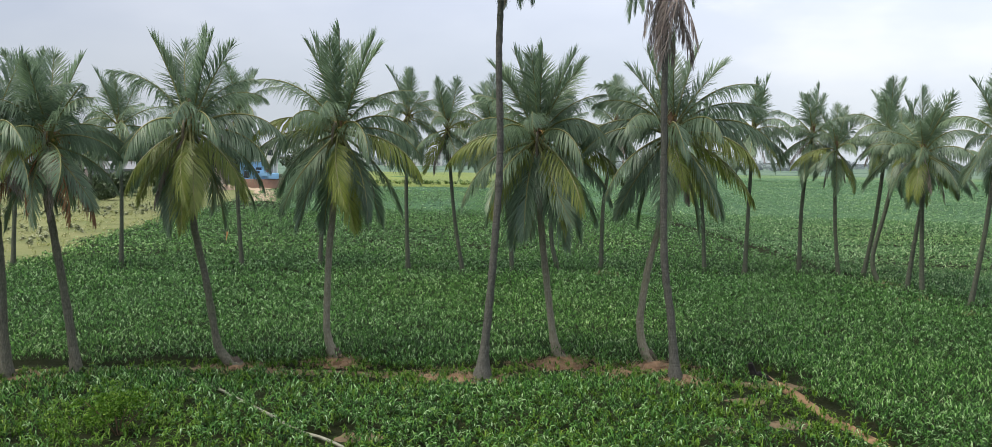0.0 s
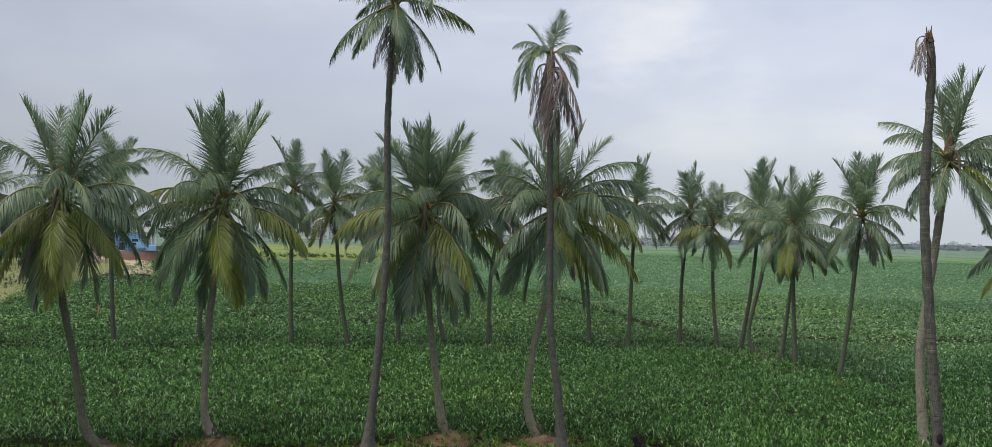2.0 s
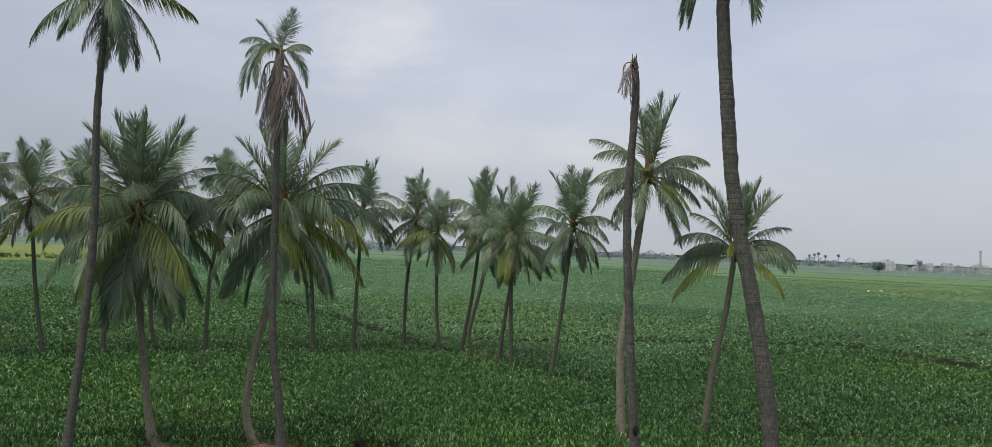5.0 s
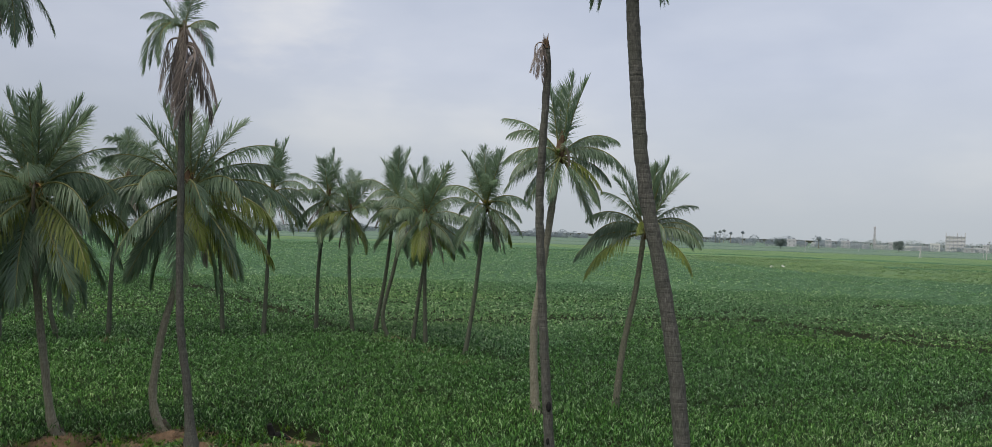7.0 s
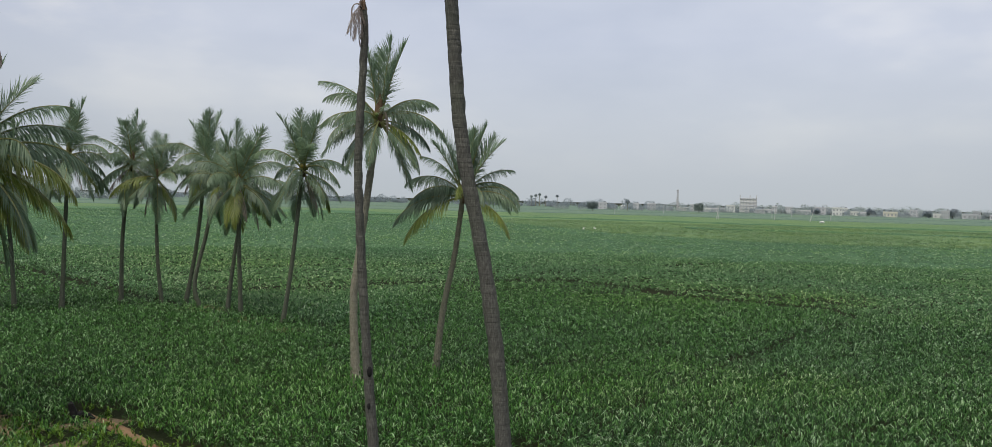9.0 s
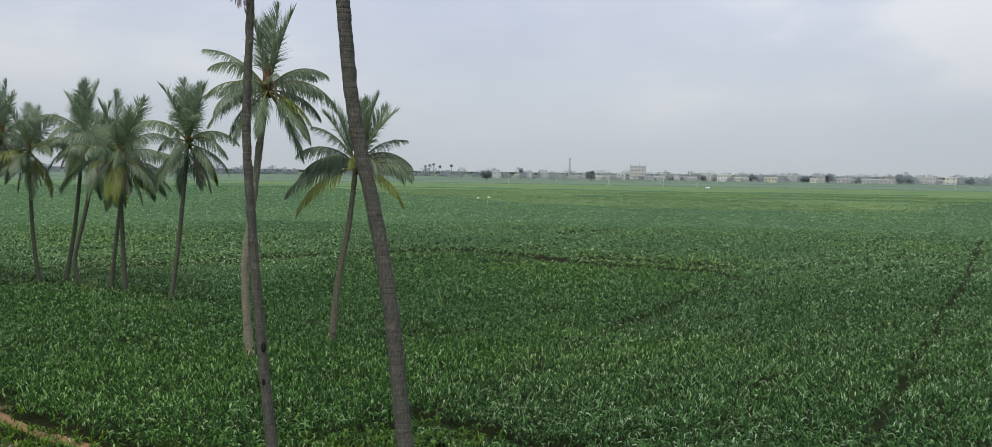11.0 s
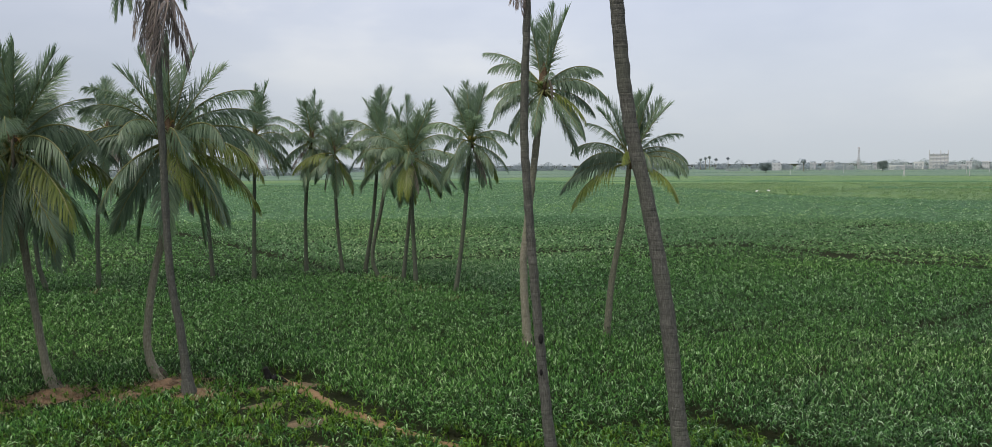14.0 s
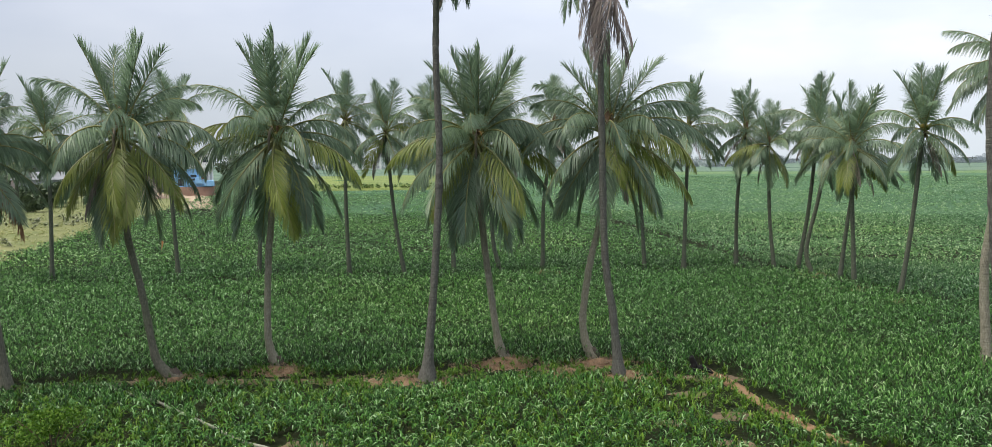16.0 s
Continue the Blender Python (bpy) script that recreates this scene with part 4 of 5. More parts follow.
palm((2.05, 26.92), [(1.86, 26.93, 0.3), (1.74, 26.93, 0.75), (1.6, 26.94, 1.73), (1.32, 26.96, 4.15), (1.18, 26.97, 6.85)], 3.1, 0, 6, 0.11, 0.09, 0.9, 18, pale=True, group=FRONT,
     label="bushy coconut palm with a dense crown and young nuts",
     fixed=((0, 0, "green", 2.48), (180, 1, "green", 2.52), (0, 1, "green", 2.52), (90, 1, "green", 2.43), (270, 1, "green", 2.34), (0, 2, "green", 2.52), (180, 2, "green", 2.48), (60, 2, "green", 2.34), (140, 2, "green", 2.34), (165, 3, "green", 2.30), (10, 3, "green", 2.30), (0, 5, "green", 2.80), (25, 4, "green", 2.70), (150, 5, "green", 2.80), (175, 6, "green", 2.80), (0, 7, "yellow", 3.00), (185, 7, "yellow", 2.90), (-12, 8, "green", 3.00), (195, 8, "green", 3.00), (-60, 8, "yellow", 3.10), (-45, 9, "yellow", 3.00), (-75, 10, "green", 3.20), (-100, 9, "green", 3.00), (-130, 8, "yellow", 2.80), (-150, 9, "green", 3.00), (160, 9, "green", 3.10), (20, 9, "green", 3.10), (90, 9, "green", 3.10), (120, 10, "green", 3.20), (50, 10, "green", 3.20), (-30, 10, "green", 3.00), (-115, 10, "green", 3.00), (-165, 10, "green", 3.00), (100, 6, "green", 2.80), (-90, 4, "green", 2.60), (-60, 5, "green", 2.70), (-125, 5, "green", 2.70), (70, 3, "green", 2.50), (130, 4, "green", 2.50), (-30, 5, "green", 2.70), (210, 5, "green", 2.60)))
palm((4.74, 26.66), [(4.46, 26.7, 0.3), (4.31, 26.71, 0.75), (4.26, 26.72, 1.43), (4.46, 26.69, 2.92), (4.78, 26.64, 4.41), (4.98, 26.59, 7.05)], 2.9, 0, 7, 0.11, 0.09, 0.9, 8, pale=True, group=FRONT, label="coconut palm with pale arching fronds and orange fruit stalks",
     fixed=((0, 0, "green", 2.48), (180, 1, "green", 2.34), (10, 1, "green", 2.43), (90, 1, "green", 2.34), (5, 2, "green", 2.34), (180, 2, "green", 2.16), (182, 3, "green", 2.50), (170, 4, "green", 2.50), (0, 3, "green", 2.90), (-5, 4, "green", 2.90), (0, 6, "green", 3.00), (10, 5, "green", 2.80), (180, 6, "green", 2.80), (190, 7, "green", 2.80), (-15, 8, "yellow", 3.10), (-25, 7, "yellow", 2.90), (-95, 9, "yellow", 1.90), (-60, 9, "yellow", 2.70), (-40, 9, "green", 2.90), (200, 8, "green", 2.80), (-140, 9, "green", 2.80), (160, 9, "green", 2.90), (20, 9, "green", 2.90), (70, 8, "green", 2.80), (110, 9, "green", 2.90), (-10, 10, "green", 2.90), (-110, 10, "green", 2.70), (170, 10, "green", 2.80), (-90, 5, "green", 2.50), (-60, 5, "green", 2.50), (-130, 4, "green", 2.50), (80, 3, "green", 2.50), (130, 4, "green", 2.40)))
palm((15.33, 24.54), [(15.21, 24.62, 2.57), (15.30, 24.56, 3.94), (15.54, 24.41, 6.30), (15.77, 24.26, 8.65)], 2.47, 0, 8, 0.14, 0.10, 0.8, 5, pale=True, group=FRONT, dry=0,
     label="slender coconut palm with an open airy crown",
     fixed=((-65, 10, "green", 2.2), (-25, 9, "green", 2.1), (200, 6, "green", 2.0), (-130, 8, "green", 1.9), (0, 0, "green", 2.3), (150, 1, "green", 2.0), (-32, 1, "green", 2.3), (-20, 4, "green", 2.0), (60, 1, "green", 2.1), (148, 3, "green", 2.1), (155, 4, "green", 1.9), (-32, 5, "green", 2.4),
            (160, 6, "green", 1.89), (170, 7, "green", 2.06), (175, 8, "green", 2.15), (-40, 6, "green", 1.72), (-30, 8, "green", 2.06), (-20, 4, "green", 1.63), (190, 9, "green", 1.98), (-10, 7, "green", 1.89), (-80, 9, "green", 1.98), (-100, 4, "green", 1.12),
            (90, 5, "green", 1.89), (120, 8, "green", 1.89), (-55, 8, "yellow", 1.72)))
palm((18.26, 24.40), [(18.43, 24.26, 2.23), (18.73, 24.05, 4.27), (18.92, 23.91, 6.37)], 2.38, 0, 9, 0.12, 0.08, 0.5, 0, group=FRONT, dry=0,
     label="leaning coconut palm with a sparse arching crown",
     fixed=((0, 1, "green", 2.0), (-40, 1, "green", 2.2), (140, 1, "green", 2.0), (30, 1, "green", 2.1), (-35, 2, "green", 2.1), (150, 2, "green", 1.9), (-90, 1, "green", 2.0), (145, 5, "green", 2.2), (150, 4, "green", 2.1), (-30, 4, "green", 2.0), (160, 3, "green", 1.9), (-40, 3, "green", 1.8), (135, 5, "green", 2.2), (-20, 5, "green", 1.9), (-100, 5, "green", 1.7),
            (150, 7, "green", 2.5), (165, 8, "yellow", 2.5), (-45, 5, "green", 2.1), (-55, 6, "green", 2.0), (-60, 8, "yellow", 2.1), (-130, 5, "yellow", 1.6), (80, 6, "green", 2.3), (-90, 9, "green", 1.6)))
palm((11.2, 12.31), [(11.04, 12.46, 0.74), (10.82, 12.66, 3.42), (10.61, 12.85, 5.06), (10.32, 13.11, 6.92), (10.19, 13.23, 8.5), (10.08, 13.33, 10.53), (10.06, 13.35, 12.35)], 2.1, 14, 10, 0.155, 0.115, 0.8, 0, 0.1,
     shares=(0.45, 0.55), dry=0, dark=True, fixed=((143, 11, "green", 1.85), (-37, 10, "green", 1.9), (120, 10, "green", 1.9), (-15, 11, "green", 2.0), (160, 10, "green", 1.7)), group=FRONT, label="tall thick-trunked coconut palm leaning across the field")

palm((-24.39, 46.30), [(-24.17, 46.41, 4.07), (-23.48, 46.77, 8.42)], 2.85, 22, 20, 0.115, 0.085, near=False, nuts=0, group=BACK)
palm((-19.15, 46.92), [(-19.10, 46.94, 4.11), (-19.16, 46.92, 7.58)], 2.75, 24, 21, 0.11, 0.085, near=False, nuts=0, group=BACK)
palm((-13.16, 47.63), [(-13.38, 47.58, 4.17), (-13.41, 47.57, 8.23)], 2.75, 22, 22, 0.115, 0.085, near=False, nuts=4, group=BACK)
palm((-9.29, 48.40), [(-9.13, 48.43, 3.20), (-9.07, 48.44, 6.93)], 2.56, 22, 23, 0.115, 0.085, near=False, nuts=0, group=BACK)
palm((-4.50, 47.23), [(-4.62, 47.22, 4.30), (-4.56, 47.23, 8.32)], 2.56, 22, 24, 0.115, 0.085, near=False, nuts=4, group=BACK)
palm((-1.66, 47.00), [(-2.14, 46.98, 3.05), (-2.43, 46.97, 6.27), (-2.51, 46.97, 7.67)], 2.66, 19, 25, 0.11, 0.08, near=False, nuts=0, dry=4, group=BACK,
     label="coconut palm with withered fronds hanging along its trunk")
palm((0.85, 47.29), [(0.72, 47.29, 2.42), (0.16, 47.30, 5.33), (-0.26, 47.31, 7.58)], 2.75, 24, 26, 0.115, 0.085, near=False, nuts=0, group=BACK)
palm((3.33, 47.86), [(2.91, 47.89, 1.74), (2.86, 47.90, 4.37), (3.24, 47.87, 7.21)], 2.75, 22, 27, 0.115, 0.085, near=False, nuts=0, group=BACK)
palm((5.54, 48.12), [(5.58, 48.11, 3.41), (5.91, 48.07, 6.06), (6.18, 48.04, 7.95)], 2.66, 22, 28, 0.115, 0.085, near=False, nuts=4, group=BACK)
palm((11.00, 48.17), [(10.79, 48.23, 3.48), (10.38, 48.32, 6.74)], 2.75, 22, 29, 0.11, 0.085, near=False, nuts=4, yellow=0.5, group=BACK)
palm((13.01, 47.85), [(13.13, 47.82, 4.52), (13.23, 47.79, 7.86)], 2.56, 22, 30, 0.115, 0.085, near=False, nuts=4, group=BACK)
palm((16.05, 48.47), [(16.09, 48.46, 3.87), (16.46, 48.34, 7.58)], 2.56, 22, 31, 0.115, 0.085, near=False, nuts=3, group=BACK)
palm((17.62, 47.01), [(17.36, 47.11, 2.98), (17.27, 47.14, 6.93)], 2.38, 20, 32, 0.105, 0.08, near=False, nuts=0, group=BACK)
palm((18.80, 46.94), [(19.31, 46.73, 3.45), (19.68, 46.58, 7.86)], 2.56, 22, 33, 0.11, 0.085, near=False, nuts=4, group=BACK)
palm((18.70, 44.63), [(18.40, 44.76, 1.40), (18.88, 44.57, 3.90), (19.34, 44.36, 6.84)], 2.38, 20, 34, 0.11, 0.085, near=False, nuts=0, group=BACK)
palm((19.36, 43.08), [(19.70, 42.93, 3.29), (20.14, 42.72, 6.37)], 2.28, 20, 35, 0.105, 0.08, near=False, nuts=0, group=BACK)
palm((18.87, 40.42), [(18.74, 40.48, 3.44), (18.67, 40.51, 6.74)], 2.56, 26, 36, 0.11, 0.085, near=False, nuts=0, group=BACK)
palm((19.08, 36.78), [(19.44, 36.60, 3.05), (19.79, 36.42, 7.30)], 2.38, 24, 37, 0.105, 0.08, near=False, nuts=4, group=BACK)


def dying_palm():
    """A palm whose crown has collapsed into a hanging brown skirt."""
    b = Vector((4.93, 24.62, 0))
    pts = [(4.75, 24.65, 1.79), (4.54, 24.7, 3.5), (4.45, 24.71, 6.89), (4.39, 24.72, 10.62)]
    t = thing("coconut_palm", b, "dying coconut palm with a hanging skirt of brown fronds", "palm tree", FRONT)
    tr = new("trunk", trunk_mesh([Vector((0, 0, 0))] + [Vector(p) - b for p in pts], 0.11, 0.08, 1.3, 0.075, 12, M_TRUNK_DARK, 41))
    tr.parent = t
    tagged(tr, "grey ringed trunk")
    top = Vector(pts[-1]) - b
    rng = random.Random(5)
    for i in range(15):
        az = i * 2.4 + rng.uniform(-0.2, 0.2)
        add_frond(t, top, az, (13, 11, 13, 10, 11)[i % 5], rng.randrange(3), "dry", 2.3 * rng.uniform(0.62, 1.05), rng.uniform(-0.3, 0.25), "withered brown frond")
    for az, age, ln in ((3.3, 12, 1.9), (3.7, 12, 1.6), (2.9, 12, 1.5), (0.3, 12, 1.3), (-0.4, 12, 1.0), (4.6, 12, 1.2)):
        add_frond(t, top + Vector((0, 0, 0.35)), az, age, 1, "dry" if ln < 1.3 else "green", ln, 0.0, "half-withered grey-green frond")
    for az, age, ln in ((1.6, 0, 1.25), (0.4, 1, 1.0), (3.0, 2, 0.95), (3.3, 4, 1.1), (0.1, 4, 0.9), (2.6, 5, 1.2), (5.9, 5, 0.9), (4.4, 5, 0.9)):
        add_frond(t, top + Vector((0, 0, 0.3)), az, age, 1, "green", ln, 0.0, "half-withered green frond")
    hb = [top + Vector((0, 0, z)) for z in (-0.4, 0.0, 0.25, 0.5)]
    v, f = tube_geo(hb, [0.11, 0.13, 0.09, 0.02], 8)
    hm = new("crown_fibre", mesh_from("crown_fibre", v, f, M_FIBRE, True))
    hm.parent = t


dying_palm()


def dead_trunk():
    """A headless palm trunk with one withered frond and two woodpecker holes."""
    b = Vector((9.67, 14.51, 0))
    pts = [(9.56, 14.58, 0.88), (9.43, 14.67, 2.5), (9.27, 14.78, 5.0), (9.2, 14.83, 6.77), (9.26, 14.79, 8.9), (9.22, 14.81, 9.5)]
    t = thing("dead_palm", b, "dead headless palm trunk with a withered frond stub", "palm tree", FRONT)
    tr = new("trunk", trunk_mesh([Vector((0, 0, 0))] + [Vector(p) - b for p in pts], 0.110, 0.068, 0.6, 0.075, 12, M_TRUNK_DARK, 43))
    tr.parent = t
    tagged(tr, "dark grey ringed trunk")
    top = Vector(pts[-1]) - b
    for az, age, ln, lo in ((3.3, 11, 0.8, -0.1), (3.7, 13, 0.75, 0.0), (2.9, 13, 0.7, -0.05), (3.1, 11, 0.6, 0.0), (3.5, 13, 0.6, 0.05)):
        add_frond(t, top, az, age, 1, "dry", ln, lo, "withered frond stub")
    bm = bmesh.new()
    for i in range(7):
        w = i * 0.95
        m = Matrix.Translation(top + Vector((0.045 * math.cos(w), 0.045 * math.sin(w), 0.03 + 0.03 * (i % 3)))) @ pose(0, 0, 0, 8 * math.cos(w), 8 * math.sin(w), i * 40)
        bmesh.ops.create_cone(bm, cap_ends=True, segments=5, radius1=0.032, radius2=0.004, depth=0.16 + 0.07 * (i % 3), matrix=m)
    part("splintered_top", bm, M_FIBRE, t, "splintered brown broken top")
    for z, s in ((2.7, 0.85), (2.05, 0.55)):
        p = Vector((9.44, 14.66, z)) - b
        toward = Vector((-p.x - b.x, -p.y - b.y, 0)).normalized()
        bm = bmesh.new()
        bmesh.ops.create_uvsphere(bm, u_segments=10, v_segments=6, radius=0.06 * s)
        for v in bm.verts:
            v.co.z *= 2.0
        ob = part("hole", bm, M_CHAR, t, "dark hole in the trunk")
        ob.location = p + toward * 0.085


dead_trunk()

def soil_patch(x, y, r, seed):
    mound(x, y, r, 0.02, seed, M_PATCH, "bare_patch", "bare brown soil patch among the weeds")


MOUNDS = ((2.05, 26.6, 1.1, 0.28), (4.75, 26.2, 1.15, 0.26), (-4.45, 26.3, 0.75, 0.25), (-7.15, 25.45, 0.8, 0.22), (-0.9, 24.5, 1.35, 0.24), (-12.1, 24.1, 0.9, 0.2), (5.1, 24.7, 0.9, 0.24), (3.6, 25.2, 0.8, 0.22), (18.9, 40.2, 0.9, 0.3), (18.7, 45.0, 1.3, 0.3), (19.1, 36.6, 0.6, 0.25), (5.55, 47.9, 0.8, 0.35))
for i, (mx, my, mr, mh) in enumerate(MOUNDS):
    mound(mx, my, mr * 0.85, mh * 0.8, i * 3.1)


def litter():
    """Dry roots and straw strewn over the mounds and their edges."""
    rng = np.random.default_rng(23)
    xs, ys, zs = [], [], []
    for mx, my, mr, mh in MOUNDS:
        n = int(260 * mr)
        r, w = mr * 1.25 * np.sqrt(rng.uniform(0, 1, n)), rng.uniform(0, 2 * np.pi, n)
        xs.append(mx + r * np.cos(w) * 1.25)
        ys.append(my + r * np.sin(w) * 0.85)
        zs.append(np.maximum(0.0, mh * 0.8 * (1 - r / (mr * 0.85))) - 0.02)
    x, y, z = (np.concatenate(q) for q in (xs, ys, zs))
    leaf_stuff("dry_litter", [blades(rng, x, y, z, 0.05, 3, 0.2, 0.022, 0.5, 1.0)], M_LITTER, "dry brown roots and straw strewn round the palms", "litter")
    k = rng.uniform(0, 1, len(x)) < 0.16
    leaf_stuff("weeds", [blades(rng, x[k], y[k], z[k], 0.10, 7, 0.17, 0.026, 1.0, 1.0)], M_WEED, "green weeds growing on the root mounds", "weeds")


litter()

for i, (bx, by, br) in enumerate(BARE):
    if br > 0:
        soil_patch(bx, by, br * 1.3, 40 + i * 2.3)


# ---- small things in the field ----
def burnt_stump():
    b = (7.05, 24.7, 0.05)
    t = thing("burnt_stump", b, "small charred black tree stump by the bank", "stump")
    t.scale = (0.85, 0.85, 0.8)
    v, f = tube_geo([(0, 0, -0.1), (0.02, 0, 0.15), (-0.05, 0, 0.35), (-0.10, 0, 0.58), (-0.08, 0.0, 0.66)], [0.14, 0.11, 0.10, 0.08, 0.03], 9)
    v = [p + Vector((noise.noise(p * 7), noise.noise(p * 7 + Vector((4, 0, 0))), noise.noise(p * 7 + Vector((0, 4, 0))))) * 0.06 for p in v]
    o = new("stem", mesh_from("stem", v, f, M_CHAR))
    o.parent = t
    v, f = tube_geo([(0.0, 0, 0.1), (0.2, 0.02, 0.22), (0.42, 0.03, 0.12), (0.6, 0.03, 0.0)], [0.11, 0.12, 0.09, 0.03], 8)
    v = [p + Vector((noise.noise(p * 9), noise.noise(p * 9 + Vector((4, 0, 0))), 0)) * 0.04 for p in v]
    o = new("root", mesh_from("root", v, f, M_CHAR))
    o.parent = t


burnt_stump()


def pipe():
    pts = spline([(x, y, z) for (x, y), z in zip(PIPE, (0.12, 0.05, 0.04, 0.08, 0.11, 0.04, 0.12, 0.1))], 0.3)
    v, f = tube_geo(pts, [0.036] * len(pts), 8)
    tagged(new("irrigation_pipe", mesh_from("irrigation_pipe", v, f, M_PIPE, True)), "pale plastic irrigation pipe lying in the weeds", "pipe")


pipe()


def marker():
    t = thing("marker_flag", (-17.5, 59.5, 0), "small orange cloth flag on a stick in the crop", "flag")
    v, f = tube_geo([(0, 0, 0), (0.02, 0, 1.0)], [0.015, 0.012], 6)
    o = new("stick", mesh_from("stick", v, f, M_FIBRE))
    o.parent = t
    vs, fs = [], []
    for i in range(5):
        for j in range(4):
            vs.append((0.02 + 0.02 * i - 0.10 * (j / 3) * (i / 4), 0.03 * math.sin(i * 1.7 + j), 1.02 - j * 0.19 - 0.03 * i))
    for i in range(4):
        for j in range(3):
            fs.append((i * 4 + j, i * 4 + j + 1, i * 4 + j + 5, i * 4 + j + 4))
    o = new("cloth", mesh_from("cloth", [(x * 1.7, y, z * 1.05) for x, y, z in vs], fs, M_FLAG))
    o.parent = t


marker()


# ---- trees and hedges with leaves ----
def leafy(rng, centres, radius, count, size):
    """Many small leaf quads spread over clumps."""
    vs, fs = [], []
    for c, r in zip(centres, radius):
        d = rng.normal(0, 1, (count, 3))
        d /= np.linalg.norm(d, axis=1)[:, None]
        p = np.array(c) + d * (r * rng.uniform(0.55, 1.08, count) ** 0.6)[:, None] * np.array([1, 1, 0.8])
        a = rng.normal(0, 1, (count, 3))
        a /= np.linalg.norm(a, axis=1)[:, None]
        b = np.cross(a, rng.normal(0, 1, (count, 3)))
        b /= np.linalg.norm(b, axis=1)[:, None] + 1e-9
        s = size * rng.uniform(0.6, 1.4, count)[:, None]
        v = np.stack([p - a * s, p - b * s * 0.5, p + a * s, p + b * s * 0.5], 1).reshape(-1, 3)
        o = (len(vs) and sum(len(q) for q in vs)) + np.arange(count)[:, None] * 4
        vs.append(v)
        fs.append((o[:, None, :] + np.array([[0, 1, 2], [0, 2, 3]])[None]).reshape(-1, 3))
    return np.concatenate(vs), np.concatenate(fs)


M_TREE = leaf_mat("tree_leaf", (0.045, 0.075, 0.035), (0.07, 0.105, 0.05), (0.11, 0.15, 0.07), 0.55, 0.2)
# green leaves paled: the haze of the middle distance is in the colour
M_TREE_MID_HAZE = leaf_mat("hazed_mid_tree_leaf", (0.19, 0.235, 0.225), (0.245, 0.295, 0.280), (0.31, 0.365, 0.345), 0.8, 0.3, 0.2)
# stronger distance haze painted in, as blue-grey leaves
M_TREE_FAR_HAZE = leaf_mat("hazed_far_tree_leaf", (0.31, 0.35, 0.38), (0.37, 0.415, 0.445), (0.43, 0.475, 0.50), 0.9, 0.4, 0.1)


def tree(x, y, h, w, seed, label="round dark green tree standing in the fields", leaf=0.28, mat=None, count=220, name="tree"):
    rng = np.random.default_rng(seed)
    t = thing(name, (x, y, 0), label, "tree", "field trees")
    tops = []
    v, f = [], []
    lim = [((0, 0, -0.2), (0.03 * w, 0, h * 0.25), (0, 0, h * 0.5))]
    for i in range(5):
        a = i * 1.26 + rng.uniform(0, 0.6)
        e = (math.cos(a) * w * 0.3, math.sin(a) * w * 0.3, h * rng.uniform(0.5, 0.75))
        lim.append(((0, 0, h * 0.22), (e[0] * 0.5, e[1] * 0.5, h * 0.42), e))
    for k, (a, b, c) in enumerate(lim):
        pv, pf = tube_geo(spline([a, b, c], h * 0.08), list(np.linspace(0.045 if k == 0 else 0.025, 0.012, len(spline([a, b, c], h * 0.08))) * h), 6)
        o = len(v)
        v += pv
        f += [tuple(i + o for i in q) for q in pf]
    tr = new("trunk", mesh_from("trunk", v, f, M_TRUNK))
    tr.parent = t
    cs, rs = [], []
    for i in range(15):
        a, q = rng.uniform(0, 6.28), math.sqrt(rng.uniform(0, 1)) * w * 0.36
        zc = h * rng.uniform(0.38, 0.86) * (1 - 0.25 * q / (w * 0.5))
        cs.append((math.cos(a) * q, math.sin(a) * q, zc))
        rs.append(w * rng.uniform(0.13, 0.22))
    lv, lf = leafy(rng, cs, rs, count, leaf)
    cr = new("crown", mesh_arrays("crown", lv, lf, mat or M_TREE))
    cr.parent = t
    return t


def polar(bearing, dist):
    return dist * math.sin(radians(bearing)), dist * math.cos(radians(bearing))


def bear(x):
    """Bearing of a landmark on the far skyline, from its offset along it."""
    return 48.0 + math.degrees(math.atan((x - 784) / 1457))


tree(298, 339, 8.6, 6.0, 1, mat=M_TREE_MID_HAZE)
tree(393, 375, 6.6, 7.0, 2, mat=M_TREE_MID_HAZE)
tree(475, 361, 7.2, 7.6, 3, mat=M_TREE_MID_HAZE)

# hedges and trees behind the meadow
rng0 = np.random.default_rng(77)
for i, (bx, by, h, w) in enumerate(((-73, 141, 3.2, 6), (-64, 139, 4.5, 5), (-52, 128, 3.5, 6.5), (-46, 130, 3.0, 5), (-48.5, 114, 2.4, 3.2), (-86, 150, 7, 9), (-78, 165, 9, 9), (-66, 170, 9, 9), (-58, 168, 8, 8), (-50, 175, 8, 8), (-92, 165, 9, 10), (-100, 158, 8, 9), (-70, 136, 2.6, 5), (-66, 133, 2.2, 4.5), (-61.5, 131, 2.4, 5), (-57, 131, 2.6, 5), (-54.5, 136, 3.6, 5), (-50, 142, 3.4, 5), (-77, 138, 3.4, 6), (-82, 140, 3.6, 6))):
    tree(bx, by, h, w, 20 + i, "bushy green tree behind the pasture", 0.34, None, 140, "bush" if h < 5 else "tree")

